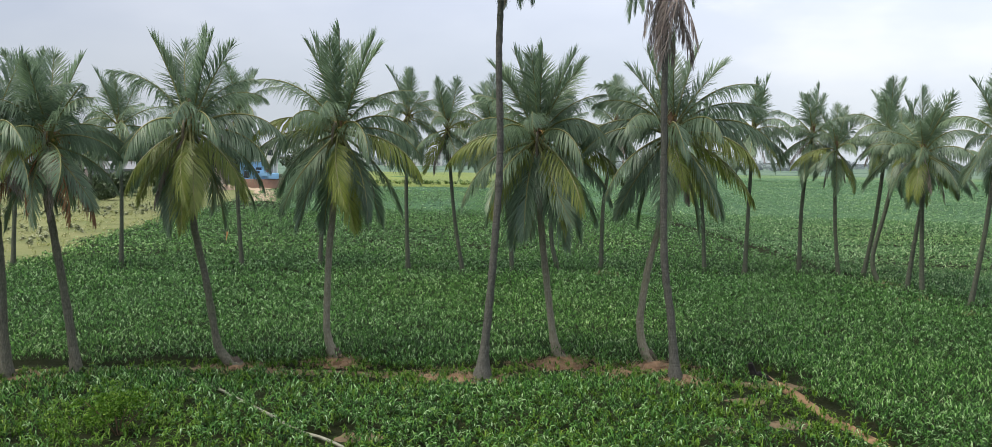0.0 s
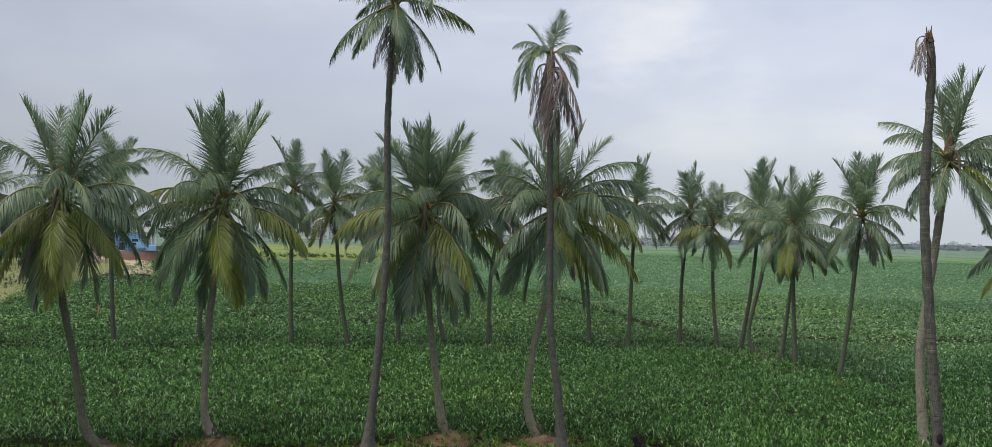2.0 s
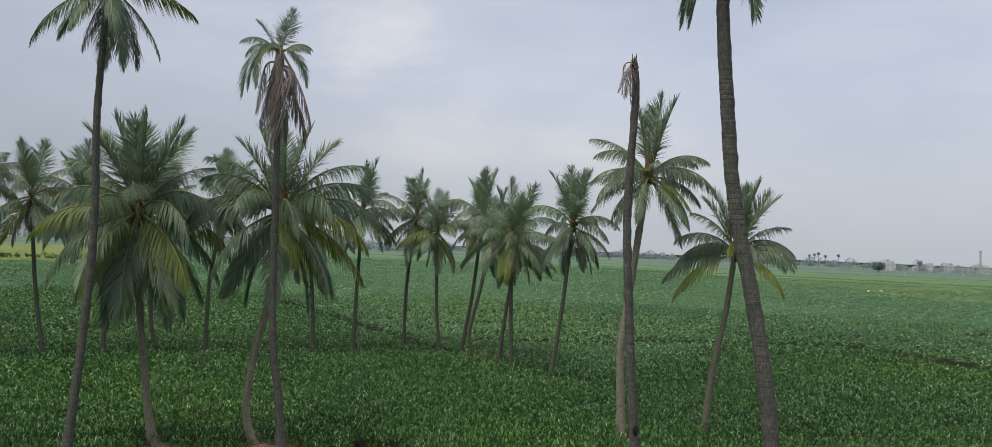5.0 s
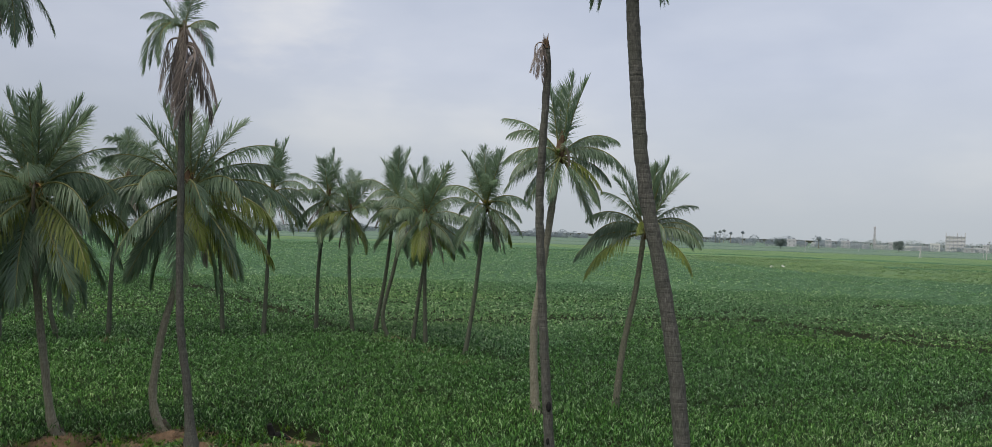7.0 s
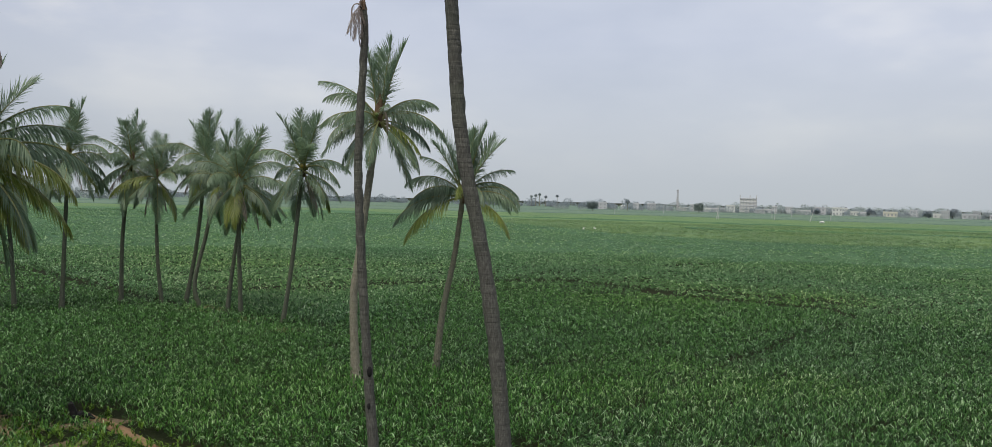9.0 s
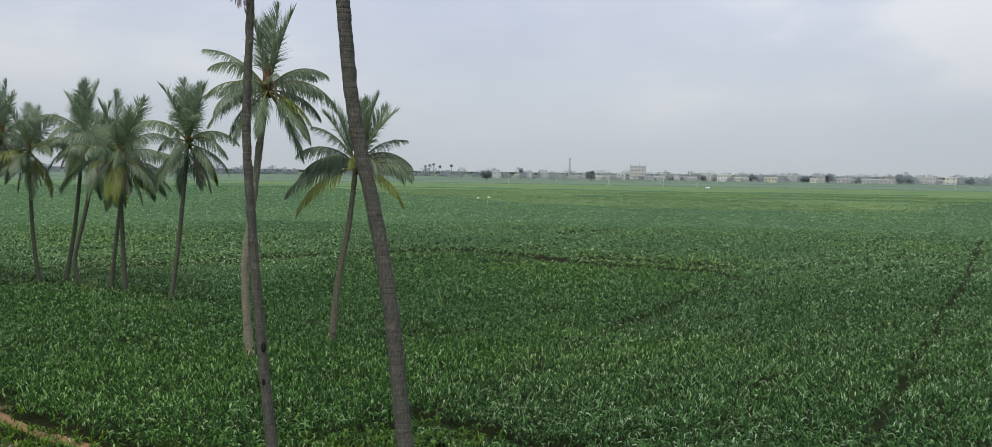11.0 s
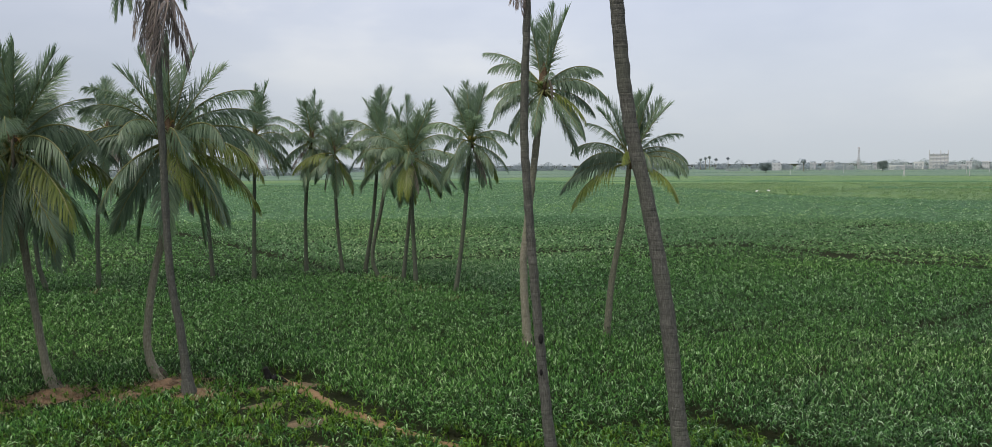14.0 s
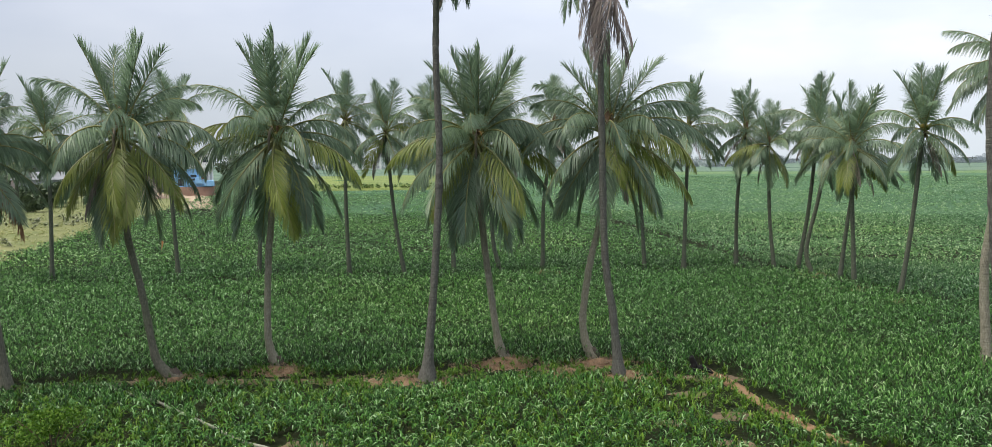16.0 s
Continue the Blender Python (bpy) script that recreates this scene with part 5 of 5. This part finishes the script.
for i, (bb, dd, h, w) in enumerate(((-31.5, 178, 11, 13), (-29.4, 186, 12, 12), (-27.3, 176, 10, 12), (-25.4, 190, 12, 12), (-23.6, 178, 10.5, 11), (-21.8, 192, 12, 12), (-20.0, 182, 10, 11), (-18.2, 194, 11, 12), (-16.6, 204, 11, 12), (-12.0, 236, 9, 10), (-10.4, 250, 8, 11))):
    tree(*polar(bb, dd), h, w, 40 + i, "tall leafy green tree behind the village houses", 0.34, M_TREE_MID_HAZE if i % 3 else M_TREE, 140)
palm((-40.5, 92.0), [(-40.6, 92.1, 3.5), (-40.2, 92.0, 6.6)], 3.0, 18, 50, 0.22, 0.15, near=False, nuts=0, group="palms by the houses")
palm((-55.5, 120.0), [(-55.8, 120.0, 4.0), (-55.9, 120.0, 8.0)], 3.2, 18, 51, 0.3, 0.2, near=False, nuts=0, group="palms by the houses", pale=True)
palm((-50.0, 104.0), [(-50.0, 104.0, 3.5), (-50.3, 104.0, 6.8)], 3.2, 18, 52, 0.22, 0.15, near=False, nuts=0, rust=5, group="palms by the houses")


# ---- houses ----
def wall_mat(name, c, dirt=0.65):
    k = Mat(name)
    a = k.ramp(k.noise(0.7, 6.0, 0.65), (0.3, tuple(v * dirt for v in c)), (0.6, c))
    return k.finish(k.mix(0.2, a, k.ramp(k.noise(6.0), (0.3, tuple(v * 0.75 for v in c)), (0.7, c))), 0.85, k.noise(12.0), 0.3, 0.02)


M_BLUE = wall_mat("blue_paint", (0.28, 0.54, 0.84), 0.88)
M_WHITE = wall_mat("white_wash", (0.72, 0.72, 0.70), 0.8)
# white wash greyed for the far town, haze painted into the wall
M_FARW_HAZE = wall_mat("hazed_wash", (0.60, 0.60, 0.62), 0.8)
M_GREYW = wall_mat("grey_plaster", (0.50, 0.51, 0.53), 0.8)
M_PINKW = wall_mat("pink_wash", (0.62, 0.50, 0.46), 0.8)
M_YELW = wall_mat("yellow_wash", (0.68, 0.65, 0.56), 0.85)
M_ROOF = wall_mat("roof_sheet", (0.24, 0.25, 0.27), 0.7)
M_GLASS = simple("dark_window", (0.05, 0.055, 0.06), (0.09, 0.10, 0.11), 2.0, 0.25)
M_BRICK = wall_mat("old_brick", (0.40, 0.25, 0.19), 0.65)
M_STEEL = simple("grey_steel", (0.44, 0.42, 0.43), (0.56, 0.54, 0.55), 2.0, 0.6)
M_RED = wall_mat("red_cloth", (0.45, 0.10, 0.09), 0.8)


# dark panes lifted to grey on far houses, as painted haze
M_PANE_HAZE = simple("hazed_window", (0.32, 0.33, 0.35), (0.40, 0.41, 0.43), 2.0, 0.4)


def block(name, mat, parent, c, s, label="", bevel=0.0):
    bm = bmesh.new()
    box(bm, c, s, bevel)
    return part(name, bm, mat, parent, label)


def wall_with_holes(bm, w, h, t, holes):
    """A wall in the xz plane, facing -y, centred on x, with rectangular openings cut through it."""
    xs = sorted({-w / 2, w / 2, *(v for a, b, c, d in holes for v in (a, c))})
    zs = sorted({0.0, h, *(v for a, b, c, d in holes for v in (b, d))})
    for i in range(len(xs) - 1):
        for j in range(len(zs) - 1):
            cx, cz = (xs[i] + xs[i + 1]) / 2, (zs[j] + zs[j + 1]) / 2
            if any(a < cx < c and b < cz < d for a, b, c, d in holes):
                continue
            box(bm, (cx, t / 2, cz), (xs[i + 1] - xs[i], t, zs[j + 1] - zs[j]))


def house(x, y, w, d, h, mat, storeys=1, cols=3, face=None, label="small flat-roofed plastered house", roof="flat", z0=0.0, group="", tank=False):
    """A plastered house whose front, with window openings, looks at face degrees."""
    t = thing("house", (x, y, z0), label, "house", group)
    t.rotation_euler = (0, 0, radians(face if face is not None else -math.degrees(math.atan2(x, y))))
    holes = []
    for s in range(storeys):
        fh = h / storeys
        for c in range(cols):
            cx = -w / 2 + w * (c + 0.5) / cols
            ww, wh = min(1.2, w / cols * 0.45), fh * 0.42
            holes.append((cx - ww / 2, s * fh + fh * 0.35, cx + ww / 2, s * fh + fh * 0.35 + wh))
    bm = bmesh.new()
    wall_with_holes(bm, w, h, 0.25, holes)
    box(bm, (0, d, h / 2), (w, 0.25, h))
    box(bm, (-w / 2 + 0.125, d / 2, h / 2), (0.25, d - 0.26, h))
    box(bm, (w / 2 - 0.125, d / 2, h / 2), (0.25, d - 0.26, h))
    part("wall", bm, mat, t)
    for a, b, c, e in holes:
        win = block("window", M_PANE_HAZE if math.hypot(x, y) > 400 else M_GLASS, t, ((a + c) / 2, 0.16, (b + e) / 2), (c - a, 0.05, e - b), "dark window")
        block("sill", mat, win, ((a + c) / 2, -0.06, b - 0.04), (c - a + 0.2, 0.14, 0.08))
    if roof == "flat":
        block("roof", mat, t, (0, d / 2, h + 0.12), (w + 0.5, d + 0.5, 0.22))
        for py in (-0.1, d + 0.1):
            block("parapet", mat, t, (0, py, h + 0.5), (w + 0.3, 0.15, 0.55))
    else:
        bm = bmesh.new()
        rh = w * 0.18
        vs = [bm.verts.new(q) for q in ((-w / 2 - 0.5, -0.6, h), (w / 2 + 0.5, -0.6, h), (w / 2 + 0.5, d + 0.5, h), (-w / 2 - 0.5, d + 0.5, h), (-w / 2 - 0.5, d / 2, h + rh), (w / 2 + 0.5, d / 2, h + rh))]
        for q in ((0, 1, 5, 4), (2, 3, 4, 5), (0, 4, 3), (1, 2, 5), (3, 2, 1, 0)):
            bm.faces.new([vs[k] for k in q])
        part("roof", bm, M_ROOF, t, "dark sheet roof")
    if tank:
        bm = bmesh.new()
        bmesh.ops.create_cone(bm, cap_ends=True, segments=12, radius1=0.7, radius2=0.6, depth=1.3)
        bmesh.ops.translate(bm, vec=(w * 0.25, d * 0.5, h + 0.9), verts=bm.verts)
        part("water_tank", bm, M_ROOF, t, "dark rooftop water tank")
    return t


def blue_house():
    x, y = -42.3, 164.0
    t = thing("house", (x, y, 0), "pale blue house with white upper storey on brick plinth", "house", "village houses")
    t.rotation_euler = (0, 0, radians(14))
    block("plinth", M_BRICK, t, (-0.2, 3.0, 0.82), (7.4, 6.6, 1.65), "old brick plinth", 0.05)
    block("plinth_end", M_SOIL_PALE, t, (4.1, 1.6, 0.95), (1.1, 3.4, 1.9), "pale broken wall end beside the plinth", 0.1)
    bm = bmesh.new()
    wall_with_holes(bm, 4.4, 3.1, 0.3, [(-1.6, 0.2, -0.6, 2.2), (0.5, 1.1, 1.5, 2.1)])
    box(bm, (0.95, 5.0, 1.55), (6.3, 0.3, 3.1))
    box(bm, (-2.05, 2.6, 1.55), (0.3, 4.6, 3.1))
    wob = part("wall", bm, M_BLUE, t, "sky blue painted wall")
    wob.location = (-1.0, 0.2, 1.65)
    block("door", M_GLASS, t, (-2.1, 0.4, 2.85), (1.0, 0.06, 2.0), "dark doorway")
    block("window", M_GLASS, t, (0.0, 0.4, 3.25), (1.0, 0.06, 1.0), "dark window")
    block("porch_wall", M_BLUE, t, (2.25, 0.1, 2.2), (2.0, 0.25, 1.1), "blue porch wall", 0.03)
    block("porch_box", M_BLUE, t, (1.1, -0.35, 2.75), (1.8, 0.8, 1.05), "blue masonry seat block", 0.04)
    block("porch_box", M_BLUE, t, (2.6, -0.5, 2.25), (1.7, 0.9, 0.95), "blue masonry seat block", 0.04)
    block("ledge", M_BLUE, t, (-1.0, -0.05, 3.2), (4.5, 0.3, 0.16), "blue window ledge", 0.02)
    block("cloth", M_RED, t, (1.5, -0.80, 3.2), (0.35, 0.05, 0.4), "red cloth on the porch wall")
    block("back_wall", M_WHITE, t, (2.2, 1.6, 3.9), (2.0, 0.2, 4.4), "white inner wall of the porch")
    for px in (1.75, 2.6, 3.2):
        block("pillar", M_WHITE, t, (px, 0.1, 4.3), (0.24, 0.24, 3.1), "white porch pillar", 0.03)
    block("roof", M_WHITE, t, (-0.1, 2.6, 5.0), (7.0, 5.6, 0.2), "white roof slab", 0.03)
    bm = bmesh.new()
    wall_with_holes(bm, 4.4, 2.4, 0.25, [(-1.5, 0.8, -0.6, 1.8), (0.7, 0.8, 1.6, 1.8)])
    box(bm, (0, 3.0, 1.2), (4.4, 0.25, 2.4))
    box(bm, (-2.07, 1.55, 1.2), (0.25, 2.6, 2.4))
    box(bm, (2.07, 1.55, 1.2), (0.25, 2.6, 2.4))
    up = part("upper_room", bm, M_WHITE, t, "white upper room")
    up.location = (0.9, 0.9, 5.1)
    for wx in (-0.15, 2.05):
        block("window", M_GLASS, t, (wx, 1.06, 6.4), (0.9, 0.05, 1.0), "dark upper window")
    block("upper_roof", M_WHITE, t, (0.9, 2.4, 7.58), (4.8, 3.6, 0.16), "white upper roof slab", 0.02)


blue_house()
mound(-45.5, 156.0, 6.0, 1.0, 71.0, M_SOIL_PALE, "rubble_heap", "pale heap of earth and rubble before the blue house")
mound(-50.5, 150.5, 4.5, 0.6, 75.0, M_SOIL_PALE, "rubble_heap", "pale heap of earth and rubble before the blue house")
h1 = house(-57.5, 137.5, 6.2, 6, 3.6, M_GREYW, 1, 3, 22, "grey plastered house with a dark sheet roof", "pitched", group="village houses")
for k, lx in enumerate((-2.3, -1.7, 1.6, 2.2, 2.7)):
    block("cloth", M_RED if k % 2 == 0 else M_WHITE, h1, (lx, -0.2, 1.5 + 0.1 * (k % 2)), (0.42, 0.04, 1.3), "hanging laundry")
house(-71.5, 146.5, 5.0, 5, 5.6, M_WHITE, 2, 2, 26, "white two-storey house with dark windows", group="village houses")
house(-66.0, 144.0, 4.5, 5, 3.4, M_PINKW, 1, 2, 26, "pinkish plastered house under trees", group="village houses")
house(-46.5, 150.0, 4.0, 4, 3.0, M_PINKW, 1, 2, 18, "pinkish plastered outhouse with one door", group="village houses")
house(*polar(-4.5, 560), 22, 9, 7, M_WHITE, 2, 6, None, "white two-storey building beyond the fields", group="distant buildings")
house(*polar(-6.6, 590), 9, 8, 10, M_YELW, 3, 3, None, "pale yellow building behind distant trees", group="distant buildings")
house(*polar(-8.2, 570), 12, 8, 6, M_WHITE, 2, 4, None, "white building beyond the fields", group="distant buildings")


# ---- the far town ----
def town():
    r = random.Random(8)
    mats = [M_FARW_HAZE, M_FARW_HAZE, M_GREYW, M_WHITE, M_FARW_HAZE]
    for x0 in (760, 790, 812, 832, 845, 860, 885, 900, 915, 930, 943, 955, 1000, 1010, 1022, 1040, 1052, 1066, 1090, 1098, 1124, 1136, 1150, 1215, 1225, 1255, 1265, 1295, 1310, 1420, 1437, 1452, 1470, 1530, 1548, 1560, 1590, 1615, 1640):
        d = 720 + r.uniform(-40, 60)
        st = r.choice((1, 1, 1, 2, 2))
        house(*polar(bear(x0 + r.uniform(-3, 3)), d), r.uniform(3.5, 7.5), 6, st * 2.3 + 0.3, r.choice(mats), st, r.choice((2, 3, 4)), None,
              "pale flat-roofed town house beyond the fields", group="town houses", tank=r.random() < 0.4)
    house(*polar(bear(1112), 690), 6.5, 6, 5.2, M_WHITE, 2, 3, None, "white two-storey house at the field edge", group="town houses")
    house(*polar(bear(1189), 680), 9.0, 6, 3.2, M_YELW, 1, 4, None, "long pale yellow house with a wide roof", group="town houses")
    house(*polar(bear(1357), 690), 22.0, 8, 2.8, M_FARW_HAZE, 1, 8, None, "long low white shed at the field edge", group="town houses")
    house(*polar(bear(1302), 700), 9.0, 6, 3.0, M_FARW_HAZE, 1, 3, None, "low white farm building at the field edge", group="town houses")

    # the concrete frame of an unfinished block
    x, y = polar(bear(980), 760)
    t = thing("apartment_building", (x, y, 0), "unfinished multi-storey concrete frame building", "building", "town houses")
    t.rotation_euler = (0, 0, -radians(bear(980)))
    for s in range(5):
        block("floor_slab", M_FARW_HAZE, t, (0, 0, 0.3 + s * 2.7), (13.5, 9, 0.5))
    for s in range(4):
        block("back_wall", M_WHITE, t, (0, -3.7, 1.65 + s * 2.7), (12.8, 0.2, 2.0))
    for cx in range(6):
        for cy in (-4.2, 4.2):
            block("column", M_FARW_HAZE, t, (-6.3 + cx * 2.52, cy, 6.0 + (1.0 if cx in (0, 3, 5) else 0)), (0.6, 0.6, 12.0 + (2.0 if cx in (0, 3, 5) else 0)))

    # lattice mast
    x, y = polar(bear(873), 790)
    t = thing("radio_mast", (x, y, 0), "tall grey steel lattice mast above the town", "mast")
    H = 17.6
    for sx, sy in ((-1, -1), (1, -1), (1, 1), (-1, 1)):
        v, f = tube_geo([(sx * 0.75, sy * 0.75, 0), (sx * 0.4, sy * 0.4, H)], [0.16, 0.11], 5)
        o = new("leg", mesh_from("leg", v, f, M_STEEL))
        o.parent = t
    bm = bmesh.new()
    for i in range(12):
        z, z2 = H * i / 12, H * (i + 1) / 12
        w, w2 = 0.75 - 0.35 * i / 12, 0.75 - 0.35 * (i + 1) / 12
        for k in range(4):
            c, s = math.cos(k * math.pi / 2), math.sin(k * math.pi / 2)
            q = [Vector((c * a - s * b, s * a + c * b, zz)) for a, b, zz in ((-w, -w, z), (w2, -w2, z2))]
            d = q[1] - q[0]
            m = Matrix.Translation((q[0] + q[1]) / 2) @ d.to_track_quat("Z", "Y").to_matrix().to_4x4() @ Matrix.Diagonal((0.12, 0.12, d.length, 1))
            bmesh.ops.create_cube(bm, size=1.0, matrix=m)
    part("bracing", bm, M_STEEL, t)
    for a in (0.5, 2.6, 4.7):
        block("antenna", M_STEEL, t, (0.8 * math.cos(a), 0.8 * math.sin(a), H - 0.8), (0.3, 0.3, 1.8), "", 0.03)


town()


def far_woods(name, a0, a1, dist, h, n, seed, spread=30):
    """A belt of distant trees, too far to count."""
    rng = np.random.default_rng(seed)
    cs, rs = [], []
    for i in range(n):
        b = rng.uniform(a0, a1)
        d = dist + rng.uniform(-spread, spread)
        hh = h * rng.uniform(0.35, 1.0) * (0.7 + 0.5 * abs(math.sin(b * 1.7 + seed)))
        x, y = polar(b, d)
        r = hh * rng.uniform(0.35, 0.6)
        cs.append((x, y, max(r * 0.6, hh - r)))
        rs.append(r)
        cs.append((x + rng.normal(0, r * 0.8), y, r * 0.6))
        rs.append(r)
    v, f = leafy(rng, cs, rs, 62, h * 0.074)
    tagged(new(name, mesh_arrays(name, v, f, M_TREE_FAR_HAZE)), "hazy belt of distant trees along the horizon", "trees", kind="stuff")


far_woods("distant_woods", 20, 50, 880, 8.5, 240, 1)
far_woods("distant_woods", 50, 84, 830, 8.0, 330, 2)
far_woods("distant_woods", -34, 20, 640, 9.0, 330, 3)
far_woods("town_trees", 46, 82, 745, 6.0, 260, 4, 40)
far_woods("town_trees", 44, 82, 670, 2.8, 260, 5, 14)
far_woods("town_trees", 56, 82, 780, 7.5, 160, 6, 20)
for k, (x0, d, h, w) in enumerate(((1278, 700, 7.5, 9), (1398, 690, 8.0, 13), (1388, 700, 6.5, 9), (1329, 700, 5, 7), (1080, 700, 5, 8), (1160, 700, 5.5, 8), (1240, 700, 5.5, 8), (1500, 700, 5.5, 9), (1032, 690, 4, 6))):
    tree(*polar(bear(x0), d), h, w, 60 + k, "rounded hazy tree at the town's edge", 0.5, M_TREE_FAR_HAZE, 90)


def fan_palm(x, y, h, seed, big=1.0):
    """A far fan palm: slim trunk, round tuft of stiff leaves."""
    t = thing("fan_palm", (x, y, 0), "distant slender fan palm with a round tuft", "palm tree", "far fan palms")
    v, f = tube_geo([(0, 0, -0.2), (0.1, 0, h * 0.5), (0, 0, h)], [0.28, 0.2, 0.2], 7)
    o = new("trunk", mesh_from("trunk", v, f, M_TRUNK_PALE))
    o.parent = t
    rng = np.random.default_rng(seed)
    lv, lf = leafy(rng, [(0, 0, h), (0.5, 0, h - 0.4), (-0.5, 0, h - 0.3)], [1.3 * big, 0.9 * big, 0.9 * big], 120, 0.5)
    o = new("crown", mesh_arrays("crown", lv, lf, M_TREE_FAR_HAZE))
    o.parent = t


fan_palm(*polar(bear(796), 560), 6.5, 1, 1.0)
for k, x0 in enumerate((645, 652, 658, 668, 686)):
    fan_palm(*polar(bear(x0), 820), 9.0 + (k % 3), 5 + k, 0.9)


def pole(x0, d, h, lean=0.0, arm=False):
    x, y = polar(bear(x0), d)
    t = thing("utility_pole", (x, y, 0), "thin weathered pole standing in the field", "pole", "field poles")
    t.rotation_euler = (0, 0, -radians(bear(x0)))
    v, f = tube_geo([(0, 0, -0.2), (lean * h, 0, h)], [0.13, 0.09], 6)
    o = new("post", mesh_from("post", v, f, M_STEEL))
    o.parent = t
    if arm:
        block("crossarm", M_STEEL, t, (lean * h, 0, h - 0.4), (1.6, 0.1, 0.1))


for args in ((777, 420, 5.5, 0.0, False), (933, 380, 5.2, 0.12, False), (936, 382, 5.0, -0.1, False), (1045, 520, 6.0, 0.05, True), (1016, 470, 4.5, 0.0, True), (1020, 400, 4.5, 0.06, False), (1072, 370, 5.4, 0.28, False), (852, 520, 5.0, 0.0, False), (1103, 420, 6.0, 0.0, False), (1477, 420, 5.0, 0.0, False)):
    pole(*args)


def heap(x0, d, s):
    x, y = polar(bear(x0), d)
    bm = bmesh.new()
    bmesh.ops.create_icosphere(bm, subdivisions=2, radius=s)
    for v in bm.verts:
        v.co.z = v.co.z * 0.55 + s * 0.35
        v.co += Vector((noise.noise(v.co * 2), noise.noise(v.co * 2 + Vector((5, 0, 0))), 0)) * 0.25
    ob = part("fertiliser_sack", bm, M_WHITE)
    ob.location = (x, y, 0.2)
    tagged(ob, "white sack lying in the far crop", "sack", "sacks")


heap(1090, 350, 0.9)
heap(730, 190, 0.4)
heap(746, 195, 0.35)


def shrub(x, y):
    rng = np.random.default_rng(31)
    t = thing("shrub", (x, y, 0), "small feathery dark green shrub in the weeds", "shrub")
    v, f = [], []
    for i in range(6):
        w = i * 1.05
        pv, pf = tube_geo([(0, 0, -0.1), (math.cos(w) * 0.3, math.sin(w) * 0.25, 0.35), (math.cos(w) * 0.7, math.sin(w) * 0.5, 0.7)], [0.02, 0.014, 0.006], 5)
        o = len(v)
        v += pv
        f += [tuple(k + o for k in q) for q in pf]
    o = new("stems", mesh_from("stems", v, f, M_FIBRE))
    o.parent = t
    cs = [(rng.normal(0, 0.5), rng.normal(0, 0.35), rng.uniform(0.3, 0.8)) for i in range(14)]
    lv, lf = leafy(rng, cs, [0.3] * 14, 180, 0.035)
    o = new("foliage", mesh_arrays("foliage", lv, lf, M_WEED))
    o.parent = t


shrub(-8.0, 19.3)
